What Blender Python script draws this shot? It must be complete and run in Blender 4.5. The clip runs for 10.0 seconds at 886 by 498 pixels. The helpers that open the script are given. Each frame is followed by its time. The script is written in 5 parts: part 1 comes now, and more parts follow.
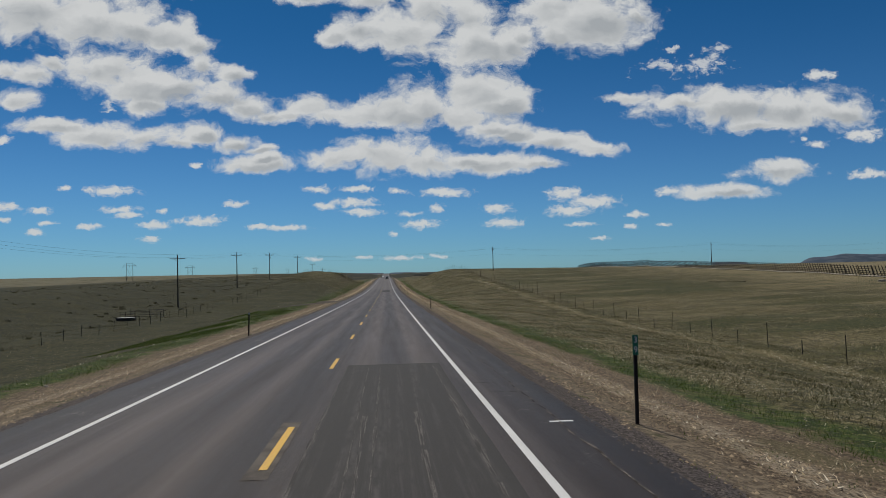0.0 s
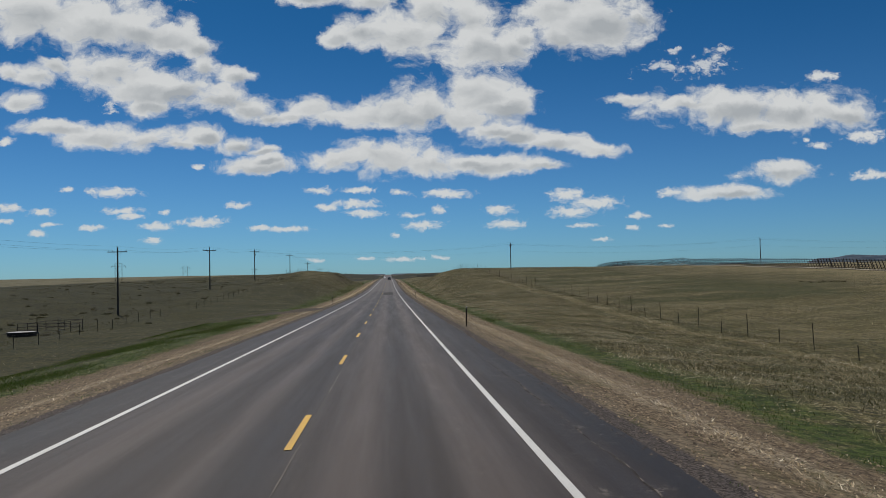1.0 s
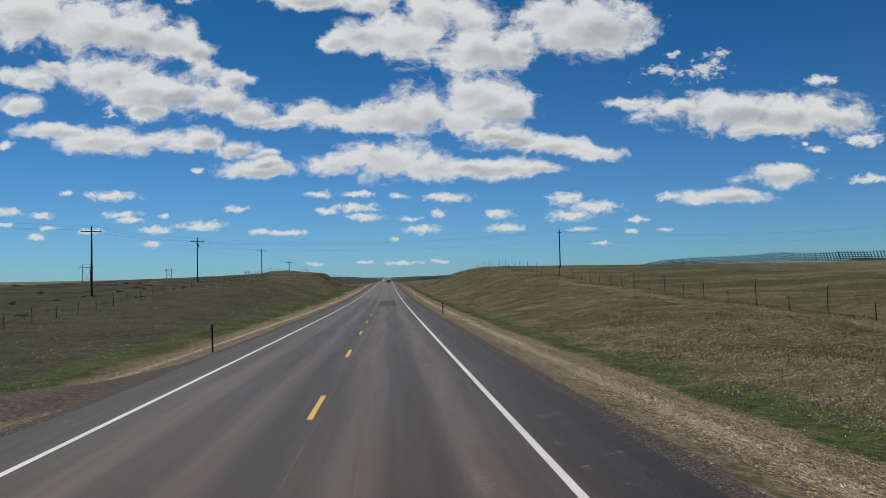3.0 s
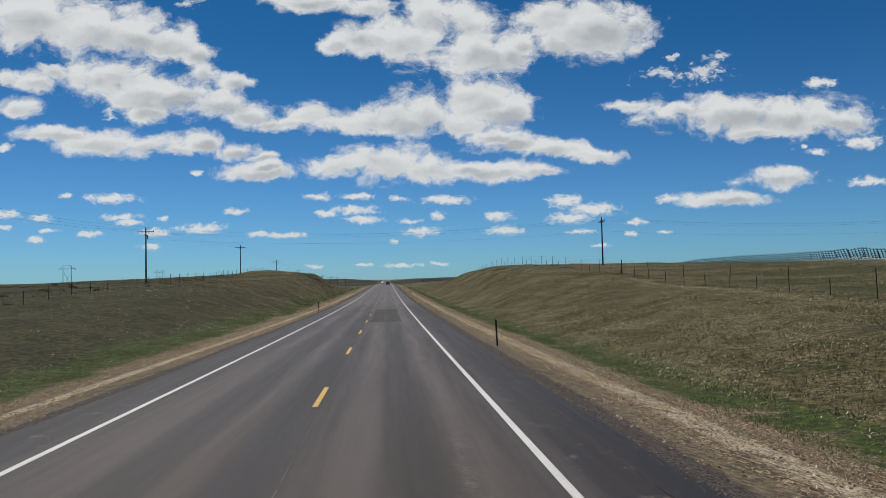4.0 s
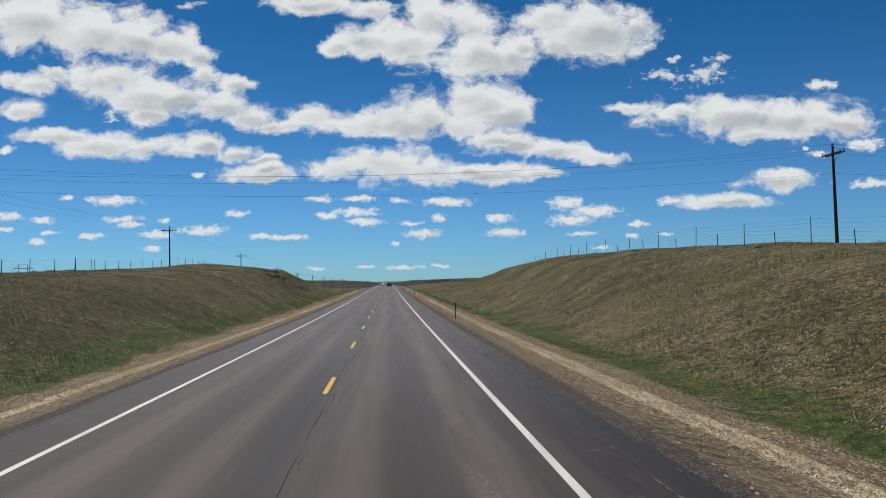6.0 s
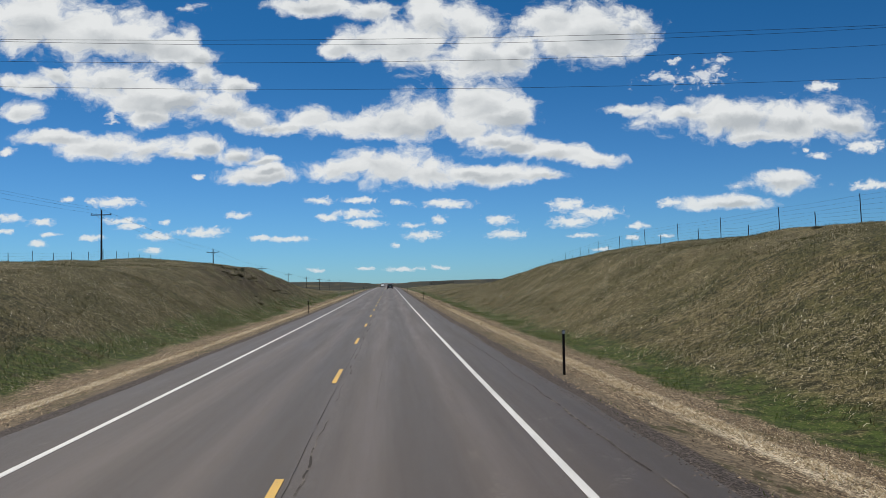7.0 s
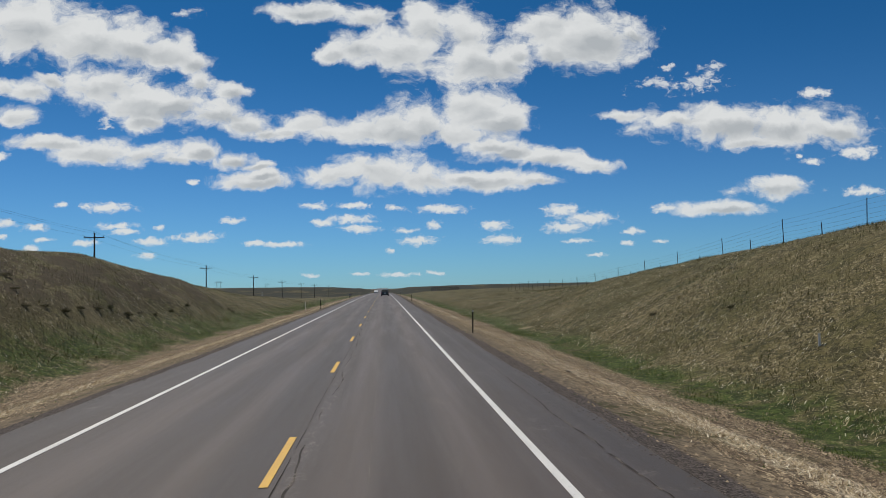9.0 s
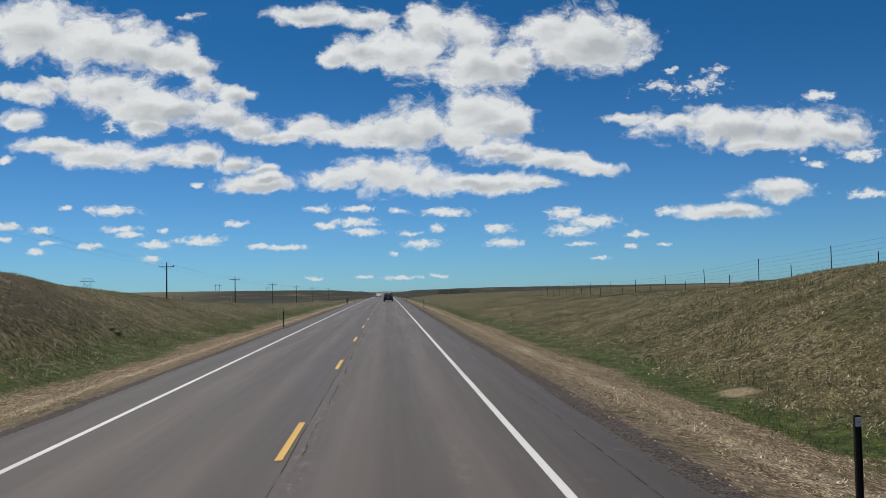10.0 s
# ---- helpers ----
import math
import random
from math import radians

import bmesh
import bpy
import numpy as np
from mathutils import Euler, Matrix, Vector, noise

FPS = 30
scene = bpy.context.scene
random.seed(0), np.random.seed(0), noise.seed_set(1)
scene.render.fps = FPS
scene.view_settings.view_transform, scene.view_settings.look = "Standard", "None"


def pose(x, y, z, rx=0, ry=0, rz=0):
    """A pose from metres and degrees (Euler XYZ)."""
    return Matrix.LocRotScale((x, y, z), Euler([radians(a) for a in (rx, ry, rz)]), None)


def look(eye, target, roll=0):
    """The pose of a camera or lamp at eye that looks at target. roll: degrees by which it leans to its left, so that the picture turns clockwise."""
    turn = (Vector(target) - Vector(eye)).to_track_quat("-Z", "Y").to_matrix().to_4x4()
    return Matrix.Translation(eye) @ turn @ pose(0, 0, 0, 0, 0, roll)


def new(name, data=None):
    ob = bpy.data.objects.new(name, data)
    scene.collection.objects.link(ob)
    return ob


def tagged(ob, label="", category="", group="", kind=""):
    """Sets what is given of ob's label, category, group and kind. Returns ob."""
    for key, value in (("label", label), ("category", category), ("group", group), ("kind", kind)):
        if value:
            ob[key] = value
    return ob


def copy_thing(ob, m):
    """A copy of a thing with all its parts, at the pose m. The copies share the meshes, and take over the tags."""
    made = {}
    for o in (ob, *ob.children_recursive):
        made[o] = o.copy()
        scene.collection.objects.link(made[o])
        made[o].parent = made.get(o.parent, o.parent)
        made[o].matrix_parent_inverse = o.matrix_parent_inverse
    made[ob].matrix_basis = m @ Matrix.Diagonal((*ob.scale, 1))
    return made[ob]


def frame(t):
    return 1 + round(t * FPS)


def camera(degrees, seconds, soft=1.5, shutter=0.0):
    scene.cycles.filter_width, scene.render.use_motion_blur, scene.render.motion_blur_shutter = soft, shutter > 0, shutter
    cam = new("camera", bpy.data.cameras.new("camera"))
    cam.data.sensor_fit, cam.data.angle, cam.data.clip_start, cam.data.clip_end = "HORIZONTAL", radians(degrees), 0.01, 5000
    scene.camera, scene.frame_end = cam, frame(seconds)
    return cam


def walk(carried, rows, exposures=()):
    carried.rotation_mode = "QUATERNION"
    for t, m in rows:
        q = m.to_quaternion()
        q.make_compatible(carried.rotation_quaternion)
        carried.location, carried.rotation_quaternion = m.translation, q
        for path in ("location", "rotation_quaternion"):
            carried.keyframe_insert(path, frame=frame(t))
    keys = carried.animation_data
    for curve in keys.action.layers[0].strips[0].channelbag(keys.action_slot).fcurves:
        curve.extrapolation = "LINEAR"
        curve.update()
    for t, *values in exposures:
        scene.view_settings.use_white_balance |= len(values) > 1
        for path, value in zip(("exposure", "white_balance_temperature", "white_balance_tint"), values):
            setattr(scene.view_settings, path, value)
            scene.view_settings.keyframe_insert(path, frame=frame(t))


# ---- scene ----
cam = camera(60.38, 10.0, 0.6)
# seconds, x, y, z, turn to the right and tilt upwards in degrees
ROWS = [
    (0.0, 1.664, -0.37, 2.369, 4.255, 2.084),
    (0.5, 1.594, 17.43, 2.183, 4.202, 2.246),
    (1.0, 1.530, 35.01, 2.013, 4.112, 2.183),
    (1.5, 1.482, 52.60, 1.856, 4.157, 2.377),
    (2.0, 1.480, 70.51, 1.713, 4.177, 2.387),
    (2.5, 1.452, 88.12, 1.587, 4.156, 2.391),
    (4.0, 1.506, 140.48, 1.301, 4.224, 2.645),
    (4.5, 1.510, 158.17, 1.237, 4.112, 2.615),
    (5.0, 1.451, 175.61, 1.195, 4.200, 2.756),
    (5.5, 1.461, 194.05, 1.177, 4.173, 2.799),
    (7.0, 1.383, 247.07, 1.306, 4.115, 2.937),
    (7.5, 1.333, 264.62, 1.407, 4.247, 3.129),
    (8.0, 1.357, 282.37, 1.535, 4.132, 3.117),
    (8.5, 1.394, 299.93, 1.684, 4.267, 3.204),
    (9.0, 1.473, 317.45, 1.851, 4.512, 3.332),
    (9.5, 1.556, 335.15, 2.034, 4.42, 3.589),
    (10.0, 1.558, 352.45, 2.221, 4.254, 3.568),
]


def eye_pose(x, y, z, turn, tilt):
    a, b = radians(turn), radians(tilt)
    way = Vector((math.sin(a) * math.cos(b), math.cos(a) * math.cos(b), math.sin(b)))
    return look((x, y, z), Vector((x, y, z)) + way * 50, -1.28)


PATH = [(row[0], eye_pose(*row[1:])) for row in ROWS]
walk(cam, PATH, [(0.0, -0.47), (1.0, -0.40), (2.5, -0.30), (4.5, -0.24), (5.0, -0.28), (5.5, -0.2), (7.0, -0.08), (7.5, -0.09), (8.5, -0.18), (9.0, -0.22), (9.5, -0.2), (10.0, -0.16)])

ROAD_KNOTS = [-60, 0, 40, 80, 120, 160, 200, 240, 280, 320, 360, 400, 450, 500, 600, 720]
ROAD_SLOPES = [-0.0126, -0.0108, -0.0091, -0.0071, -0.0052, -0.003, 0.0003, 0.0045, 0.0078, 0.0102, 0.0112, 0.0112, 0.0101, 0.0085, 0.0066, 0.0046]

# ---- sky, sun ----
SUN_AZ, SUN_EL = radians(-26), radians(57)      # azimuth from +y towards +x
world = bpy.data.worlds.new("sky")
scene.world = world
world.use_nodes = True
wt = world.node_tree
wt.nodes.clear()


def node(tree, kind):
    return tree.nodes.new(kind)


def link(tree, a, b):
    tree.links.new(a, b)


def feed(tree, socket, value):
    if hasattr(value, "is_output"):
        tree.links.new(value, socket)
    elif value is not None:
        socket.default_value = value


def calc(tree, op, a, b=None, c=None, clamp=False):
    n = tree.nodes.new("ShaderNodeMath")
    n.operation, n.use_clamp = op, clamp
    for i, value in enumerate((a, b, c)):
        feed(tree, n.inputs[i], value)
    return n.outputs[0]


def vec(tree, op, a, b=None):
    n = tree.nodes.new("ShaderNodeVectorMath")
    n.operation = op
    for i, value in enumerate((a, b)):
        feed(tree, n.inputs[i], value)
    return n.outputs["Value" if op in ("DOT_PRODUCT", "LENGTH") else "Vector"]


def blend(tree, factor, a, b, mode="MIX"):
    n = tree.nodes.new("ShaderNodeMix")
    n.data_type, n.blend_type = "RGBA", mode
    for socket, value in ((n.inputs[0], factor), (n.inputs[6], a), (n.inputs[7], b)):
        if isinstance(value, tuple) and len(value) == 3:
            value = (*value, 1)
        feed(tree, socket, value)
    return n.outputs[2]


def fbm(tree, where, scale, detail=6.0, rough=0.55, warp=0.0, out="Fac"):
    n = tree.nodes.new("ShaderNodeTexNoise")
    feed(tree, n.inputs["Vector"], where)
    n.inputs["Scale"].default_value, n.inputs["Detail"].default_value = scale, detail
    n.inputs["Roughness"].default_value, n.inputs["Distortion"].default_value = rough, warp
    return n.outputs[out]


def step(tree, value, low, high):
    n = tree.nodes.new("ShaderNodeMapRange")
    n.interpolation_type = "SMOOTHSTEP"
    feed(tree, n.inputs["Value"], value)
    n.inputs["From Min"].default_value, n.inputs["From Max"].default_value = low, high
    return n.outputs["Result"]


sky = node(wt, "ShaderNodeTexSky")
sky.sky_type, sky.sun_disc, sky.sun_elevation, sky.sun_rotation = "NISHITA", False, SUN_EL, SUN_AZ
sky.altitude, sky.air_density, sky.dust_density, sky.ozone_density = 1400.0, 1.0, 0.6, 3.0
way = node(wt, "ShaderNodeTexCoord").outputs["Generated"]
split = node(wt, "ShaderNodeSeparateXYZ")
link(wt, way, split.inputs[0])
dx, dy, dz = split.outputs
ahead = calc(wt, "GREATER_THAN", dy, 0.25)
depth = calc(wt, "MAXIMUM", dy, 0.25)
plane = node(wt, "ShaderNodeCombineXYZ")
link(wt, calc(wt, "DIVIDE", dx, depth), plane.inputs[0])
link(wt, calc(wt, "DIVIDE", dz, depth), plane.inputs[1])
uv = plane.outputs[0]
# ragged edges: the plane is bent by two sizes of noise before the puffs are laid out on it
bend = vec(wt, "SUBTRACT", fbm(wt, uv, 14.0, 7.0, 0.62, 0.0, "Color"), (0.5, 0.5, 0.5))
uv_big = vec(wt, "ADD", uv, vec(wt, "MULTIPLY", bend, (0.055, 0.034, 0.0)))
bend_fine = vec(wt, "SUBTRACT", fbm(wt, uv, 60.0, 6.0, 0.62, 0.0, "Color"), (0.5, 0.5, 0.5))
uv_small = vec(wt, "ADD", uv, vec(wt, "MULTIPLY", bend_fine, (0.024, 0.011, 0.0)))
uv_wisp = vec(wt, "ADD", uv, vec(wt, "MULTIPLY", bend, (0.11, 0.08, 0.0)))
uv_foot = vec(wt, "ADD", uv, vec(wt, "MULTIPLY", bend, (0.05, 0.03, 0.0)))
fields = {"big": None, "small": None, "wisp": None, "foot": None}


def puff(group, where, u, v, ru, rv):
    rel = vec(wt, "MULTIPLY", vec(wt, "SUBTRACT", where, (u, v, 0.0)), (1 / ru, 1 / rv, 0.0))
    near = vec(wt, "LENGTH", rel)
    old = fields[group]
    fields[group] = near if old is None else calc(wt, "SMOOTH_MIN", old, near, 0.25)


def big(u, v, ru, rv):
    puff("big", uv_big, u, v, ru, rv)
    puff("foot", uv_foot, u + 0.1 * ru, v - 0.32 * rv, ru * 0.8, rv * 0.62)


def small(u, v, ru, rv):
    puff("small", uv_small, u, v, ru, rv)


def wisp(u, v, ru, rv):
    puff("wisp", uv_wisp, u, v, ru, rv)


big(-0.4471, 0.3538, 0.0807, 0.0431); big(-0.3731, 0.3393, 0.0778, 0.0394); big(-0.3197, 0.3319, 0.0447, 0.0316); big(-0.2768, 0.3223, 0.0374, 0.0206)
big(-0.2445, 0.3089, 0.0271, 0.0158); big(-0.3554, 0.2801, 0.0592, 0.0251); big(-0.3129, 0.2615, 0.0580, 0.0314); big(-0.2700, 0.2554, 0.0449, 0.0283)
big(-0.2375, 0.2851, 0.0210, 0.0190); big(-0.3023, 0.2349, 0.0312, 0.0157); big(-0.2111, 0.2411, 0.0437, 0.0205); big(-0.1765, 0.2275, 0.0341, 0.0150)
big(-0.1511, 0.2191, 0.0288, 0.0103); big(-0.4469, 0.2722, 0.0306, 0.0132); big(-0.4203, 0.2839, 0.0205, 0.0109); big(-0.4783, 0.2752, 0.0188, 0.0116)
big(-0.4642, 0.2372, 0.0275, 0.0131); big(-0.1942, 0.2686, 0.0242, 0.0127); big(-0.4258, 0.2034, 0.0547, 0.0101); big(-0.3697, 0.1942, 0.0588, 0.0171)
big(-0.3131, 0.1893, 0.0519, 0.0156); big(-0.2704, 0.1830, 0.0298, 0.0086); big(-0.2346, 0.1908, 0.0262, 0.0133); big(-0.1914, 0.1808, 0.0339, 0.0118)
big(-0.1625, 0.1731, 0.0227, 0.0071); big(-0.1664, 0.1524, 0.0499, 0.0133); big(-0.1554, 0.1612, 0.0212, 0.0094); big(-0.1256, 0.2205, 0.0274, 0.0087)
big(-0.0888, 0.2300, 0.0383, 0.0135); big(-0.0447, 0.2192, 0.0618, 0.0159); big(0.0148, 0.2188, 0.0702, 0.0224); big(0.0599, 0.2299, 0.0470, 0.0306)
big(-0.0604, 0.1587, 0.0499, 0.0158); big(-0.0012, 0.1625, 0.0620, 0.0262); big(0.0508, 0.1545, 0.0547, 0.0207); big(-0.0792, 0.3772, 0.0697, 0.0137)
big(-0.0198, 0.3713, 0.0390, 0.0162); big(0.0319, 0.3273, 0.0612, 0.0389); big(-0.0243, 0.3272, 0.0451, 0.0218); big(-0.0652, 0.3211, 0.0232, 0.0137)
big(0.0627, 0.3595, 0.0394, 0.0293); big(0.1157, 0.3520, 0.0381, 0.0310); big(0.1299, 0.3097, 0.0653, 0.0375); big(0.1697, 0.3136, 0.0304, 0.0310)
big(0.2773, 0.3447, 0.0856, 0.0446); big(0.2272, 0.3601, 0.0404, 0.0272); big(0.3416, 0.3480, 0.0287, 0.0158); big(0.2378, 0.3245, 0.0323, 0.0230)
big(0.1892, 0.3244, 0.0224, 0.0180); big(0.1192, 0.2478, 0.0491, 0.0307); big(0.1523, 0.2324, 0.0517, 0.0308); big(0.1049, 0.2175, 0.0473, 0.0209)
big(0.1648, 0.1874, 0.0477, 0.0153); big(0.2181, 0.1770, 0.0480, 0.0138); big(0.2718, 0.1704, 0.0443, 0.0114); big(0.1422, 0.1944, 0.0396, 0.0105)
big(0.1411, 0.1497, 0.0713, 0.0136); big(0.1981, 0.1468, 0.0478, 0.0089); big(0.1071, 0.1538, 0.0393, 0.0104); big(0.4699, 0.2229, 0.1085, 0.0257)
big(0.5579, 0.2192, 0.0928, 0.0308); big(0.3988, 0.2311, 0.0494, 0.0124); big(0.6266, 0.2149, 0.0578, 0.0184); big(0.5088, 0.1992, 0.0585, 0.0116)
big(0.3267, 0.2346, 0.0342, 0.0090); big(0.5381, 0.1351, 0.0628, 0.0132); big(0.4573, 0.1082, 0.0578, 0.0098)

small(-0.4831, 0.1856, 0.0125, 0.0065)
small(0.6029, 0.2674, 0.0261, 0.0079); small(0.6598, 0.1827, 0.0311, 0.0102)
small(0.5943, 0.1707, 0.0162, 0.0055)
small(0.3809, 0.1082, 0.0220, 0.0061); small(0.6652, 0.1284, 0.0294, 0.0078); small(0.2376, 0.1072, 0.0277, 0.0099)
small(0.2756, 0.0953, 0.0402, 0.0099); small(0.2445, 0.0844, 0.0354, 0.0076); small(0.1565, 0.0692, 0.0288, 0.0075)
small(0.1495, 0.0897, 0.0227, 0.0068); small(0.0784, 0.1110, 0.0391, 0.0068); small(0.0667, 0.0902, 0.0135, 0.0060)
small(0.0477, 0.0704, 0.0261, 0.0075); small(0.0293, 0.0833, 0.0164, 0.0037); small(-0.0298, 0.0865, 0.0296, 0.0059)
small(-0.0407, 0.0994, 0.0310, 0.0067); small(-0.0775, 0.0955, 0.0147, 0.0052); small(-0.0881, 0.1179, 0.0176, 0.0052)
small(-0.0367, 0.1164, 0.0251, 0.0052); small(0.0151, 0.1142, 0.0119, 0.0045); small(-0.1289, 0.0683, 0.0335, 0.0044)
small(-0.1651, 0.0704, 0.0159, 0.0044); small(-0.1936, 0.0995, 0.0180, 0.0051); small(-0.2369, 0.0789, 0.0330, 0.0080)
small(-0.2939, 0.0748, 0.0256, 0.0058); small(-0.3025, 0.0568, 0.0135, 0.0051); small(-0.3503, 0.1194, 0.0353, 0.0073)
small(-0.3397, 0.0952, 0.0254, 0.0051); small(-0.3306, 0.0878, 0.0198, 0.0051); small(-0.3784, 0.0734, 0.0154, 0.0043)
small(-0.4446, 0.0681, 0.0139, 0.0043); small(-0.4793, 0.1003, 0.0166, 0.0065); small(-0.4377, 0.0953, 0.0167, 0.0051)
small(-0.4078, 0.1238, 0.0105, 0.0044); small(-0.4307, 0.0793, 0.0125, 0.0036); small(-0.4840, 0.0839, 0.0138, 0.0036)
small(-0.2867, 0.0929, 0.0078, 0.0036); small(-0.2435, 0.1509, 0.0093, 0.0037); small(0.3369, 0.0775, 0.0140, 0.0053)
small(0.3286, 0.0625, 0.0109, 0.0038); small(0.2593, 0.0659, 0.0215, 0.0038); small(0.2856, 0.0473, 0.0139, 0.0030)
small(0.3738, 0.0632, 0.0110, 0.0031); small(0.0208, 0.0262, 0.0297, 0.0037); small(-0.0309, 0.0273, 0.0118, 0.0030)
small(0.0691, 0.0275, 0.0149, 0.0037); small(-0.0931, 0.0271, 0.0146, 0.0029); small(0.0102, 0.0569, 0.0067, 0.0037)
small(0.5745, 0.1788, 0.0065, 0.0031)
wisp(0.3767, 0.2732, 0.0370, 0.0149); wisp(0.4323, 0.2777, 0.0414, 0.0182); wisp(0.4570, 0.2980, 0.0208, 0.0091); wisp(0.3935, 0.3012, 0.0165, 0.0075)
wisp(-0.3520, 0.2351, 0.0206, 0.0094); wisp(-0.2477, 0.3695, 0.0264, 0.0127); wisp(0.1370, 0.2906, 0.0238, 0.0163)
grain = calc(wt, "SUBTRACT", fbm(wt, vec(wt, "MULTIPLY", uv_big, (1.0, 1.45, 1.0)), 21.0, 14.0, 0.66, 0.25), 0.5)
grain_fine = calc(wt, "SUBTRACT", fbm(wt, vec(wt, "MULTIPLY", uv_small, (1.0, 1.6, 1.0)), 80.0, 9.0, 0.68, 0.3), 0.5)
body_big = calc(wt, "ADD", calc(wt, "SUBTRACT", 1.13, fields["big"]), calc(wt, "MULTIPLY", grain, 2.6))
body_small = calc(wt, "ADD", calc(wt, "SUBTRACT", 0.95, fields["small"]), calc(wt, "MULTIPLY", grain_fine, 2.6))
body_wisp = calc(wt, "ADD", calc(wt, "SUBTRACT", 0.8, fields["wisp"]), calc(wt, "MULTIPLY", grain_fine, 3.2))
cover = calc(wt, "MAXIMUM", step(wt, body_big, -0.12, 0.62), step(wt, body_small, -0.2, 0.7))
cover = calc(wt, "MAXIMUM", cover, calc(wt, "MULTIPLY", step(wt, body_wisp, -0.05, 0.75), 0.8))
# the rest of the sky, beside and behind the road, carries scattered cumulus too
deck = node(wt, "ShaderNodeCombineXYZ")
lift = calc(wt, "MAXIMUM", dz, 0.03)
link(wt, calc(wt, "DIVIDE", dx, lift), deck.inputs[0])
link(wt, calc(wt, "DIVIDE", dy, lift), deck.inputs[1])
around = step(wt, fbm(wt, deck.outputs[0], 0.9, 8.0, 0.58), 0.53, 0.62)
outside = calc(wt, "SUBTRACT", 1.0, calc(wt, "MULTIPLY", ahead, calc(wt, "MULTIPLY", calc(wt, "LESS_THAN", calc(wt, "ABSOLUTE", vec(wt, "DOT_PRODUCT", uv, (1.0, 0.0, 0.0))), 0.85),
                                                             calc(wt, "LESS_THAN", vec(wt, "DOT_PRODUCT", uv, (0.0, 1.0, 0.0)), 0.5))))
cover = calc(wt, "MAXIMUM", calc(wt, "MULTIPLY", cover, calc(wt, "SUBTRACT", 1.0, outside)), calc(wt, "MULTIPLY", around, calc(wt, "MULTIPLY", outside, step(wt, dz, 0.02, 0.12))))
# sunlit billows: the relief of the cloud's own lumps, lit from above; grey feet under the thick parts
lump_at = vec(wt, "MULTIPLY", uv_big, (1.0, 1.5, 1.0))
lump_up = vec(wt, "ADD", lump_at, (-0.006, 0.016, 0.0))
lumps = calc(wt, "SUBTRACT", fbm(wt, lump_at, 13.0, 7.0, 0.5), fbm(wt, lump_up, 13.0, 7.0, 0.5))
inner = calc(wt, "SUBTRACT", 1.08, fields["big"])
thick = step(wt, calc(wt, "MULTIPLY_ADD", grain, 0.9, inner), 0.1, 0.75)
foot = step(wt, calc(wt, "MULTIPLY_ADD", grain, 0.8, calc(wt, "SUBTRACT", 1.0, fields["foot"])), -0.05, 0.8)
broad = step(wt, fbm(wt, vec(wt, "MULTIPLY", uv, (1.0, 2.0, 1.0)), 7.0, 3.0, 0.45), 0.36, 0.62)
shade = calc(wt, "MULTIPLY", foot, calc(wt, "MULTIPLY_ADD", broad, 0.65, 0.35))
shade = calc(wt, "ADD", shade, calc(wt, "MULTIPLY", thick, calc(wt, "MULTIPLY", lumps, -2.2)), None, True)
cloud_colour = blend(wt, shade, (0.815, 0.835, 0.84), (0.49, 0.525, 0.555))
haze = step(wt, dz, 0.0, 0.16)
cloud_colour = blend(wt, haze, blend(wt, 0.30, cloud_colour, (0.42, 0.60, 0.72)), cloud_colour)
tone = node(wt, "ShaderNodeMix")
tone.data_type, tone.blend_type = "RGBA", "MULTIPLY"
tone.inputs[0].default_value = 1.0
link(wt, sky.outputs[0], tone.inputs[6])
link(wt, blend(wt, step(wt, dz, 0.0, 0.36), (0.54, 1.01, 1.43), (0.155, 0.66, 1.02)), tone.inputs[7])
SKY = 0.064
sky_light = node(wt, "ShaderNodeBackground")
link(wt, tone.outputs[2], sky_light.inputs[0])
sky_light.inputs[1].default_value = SKY
cloud_light = node(wt, "ShaderNodeBackground")
link(wt, cloud_colour, cloud_light.inputs[0])
cloud_light.inputs[1].default_value = 1.0
both = node(wt, "ShaderNodeMixShader")
link(wt, cover, both.inputs[0])
link(wt, sky_light.outputs[0], both.inputs[1])
link(wt, cloud_light.outputs[0], both.inputs[2])
link(wt, both.outputs[0], node(wt, "ShaderNodeOutputWorld").inputs[0])
world.cycles.sampling_method = "MANUAL"
world.cycles.sample_map_resolution = 512

sun = new("sun", bpy.data.lights.new("sun", "SUN"))
sun.data.energy, sun.data.angle, sun.data.color = 3.9, radians(0.53), (1.0, 0.91, 0.76)
to_sun = Vector((math.sin(SUN_AZ) * math.cos(SUN_EL), math.cos(SUN_AZ) * math.cos(SUN_EL), math.sin(SUN_EL)))
sun.matrix_world = look(to_sun * 300, (0, 0, 0))


# ---- materials ----
def material(name, rough=0.8, metal=0.0, spec=0.5):
    m = bpy.data.materials.new(name)
    m.use_nodes = True
    t = m.node_tree
    b = t.nodes["Principled BSDF"]
    b.inputs["Roughness"].default_value, b.inputs["Metallic"].default_value = rough, metal
    b.inputs["Specular IOR Level"].default_value = spec
    return m, t, b


def place_of(t):
    return node(t, "ShaderNodeNewGeometry").outputs["Position"]


def relief(t, b, height, strength, distance):
    n = t.nodes.new("ShaderNodeBump")
    n.inputs["Strength"].default_value, n.inputs["Distance"].default_value = strength, distance
    link(t, height, n.inputs["Height"])
    link(t, n.outputs[0], b.inputs["Normal"])


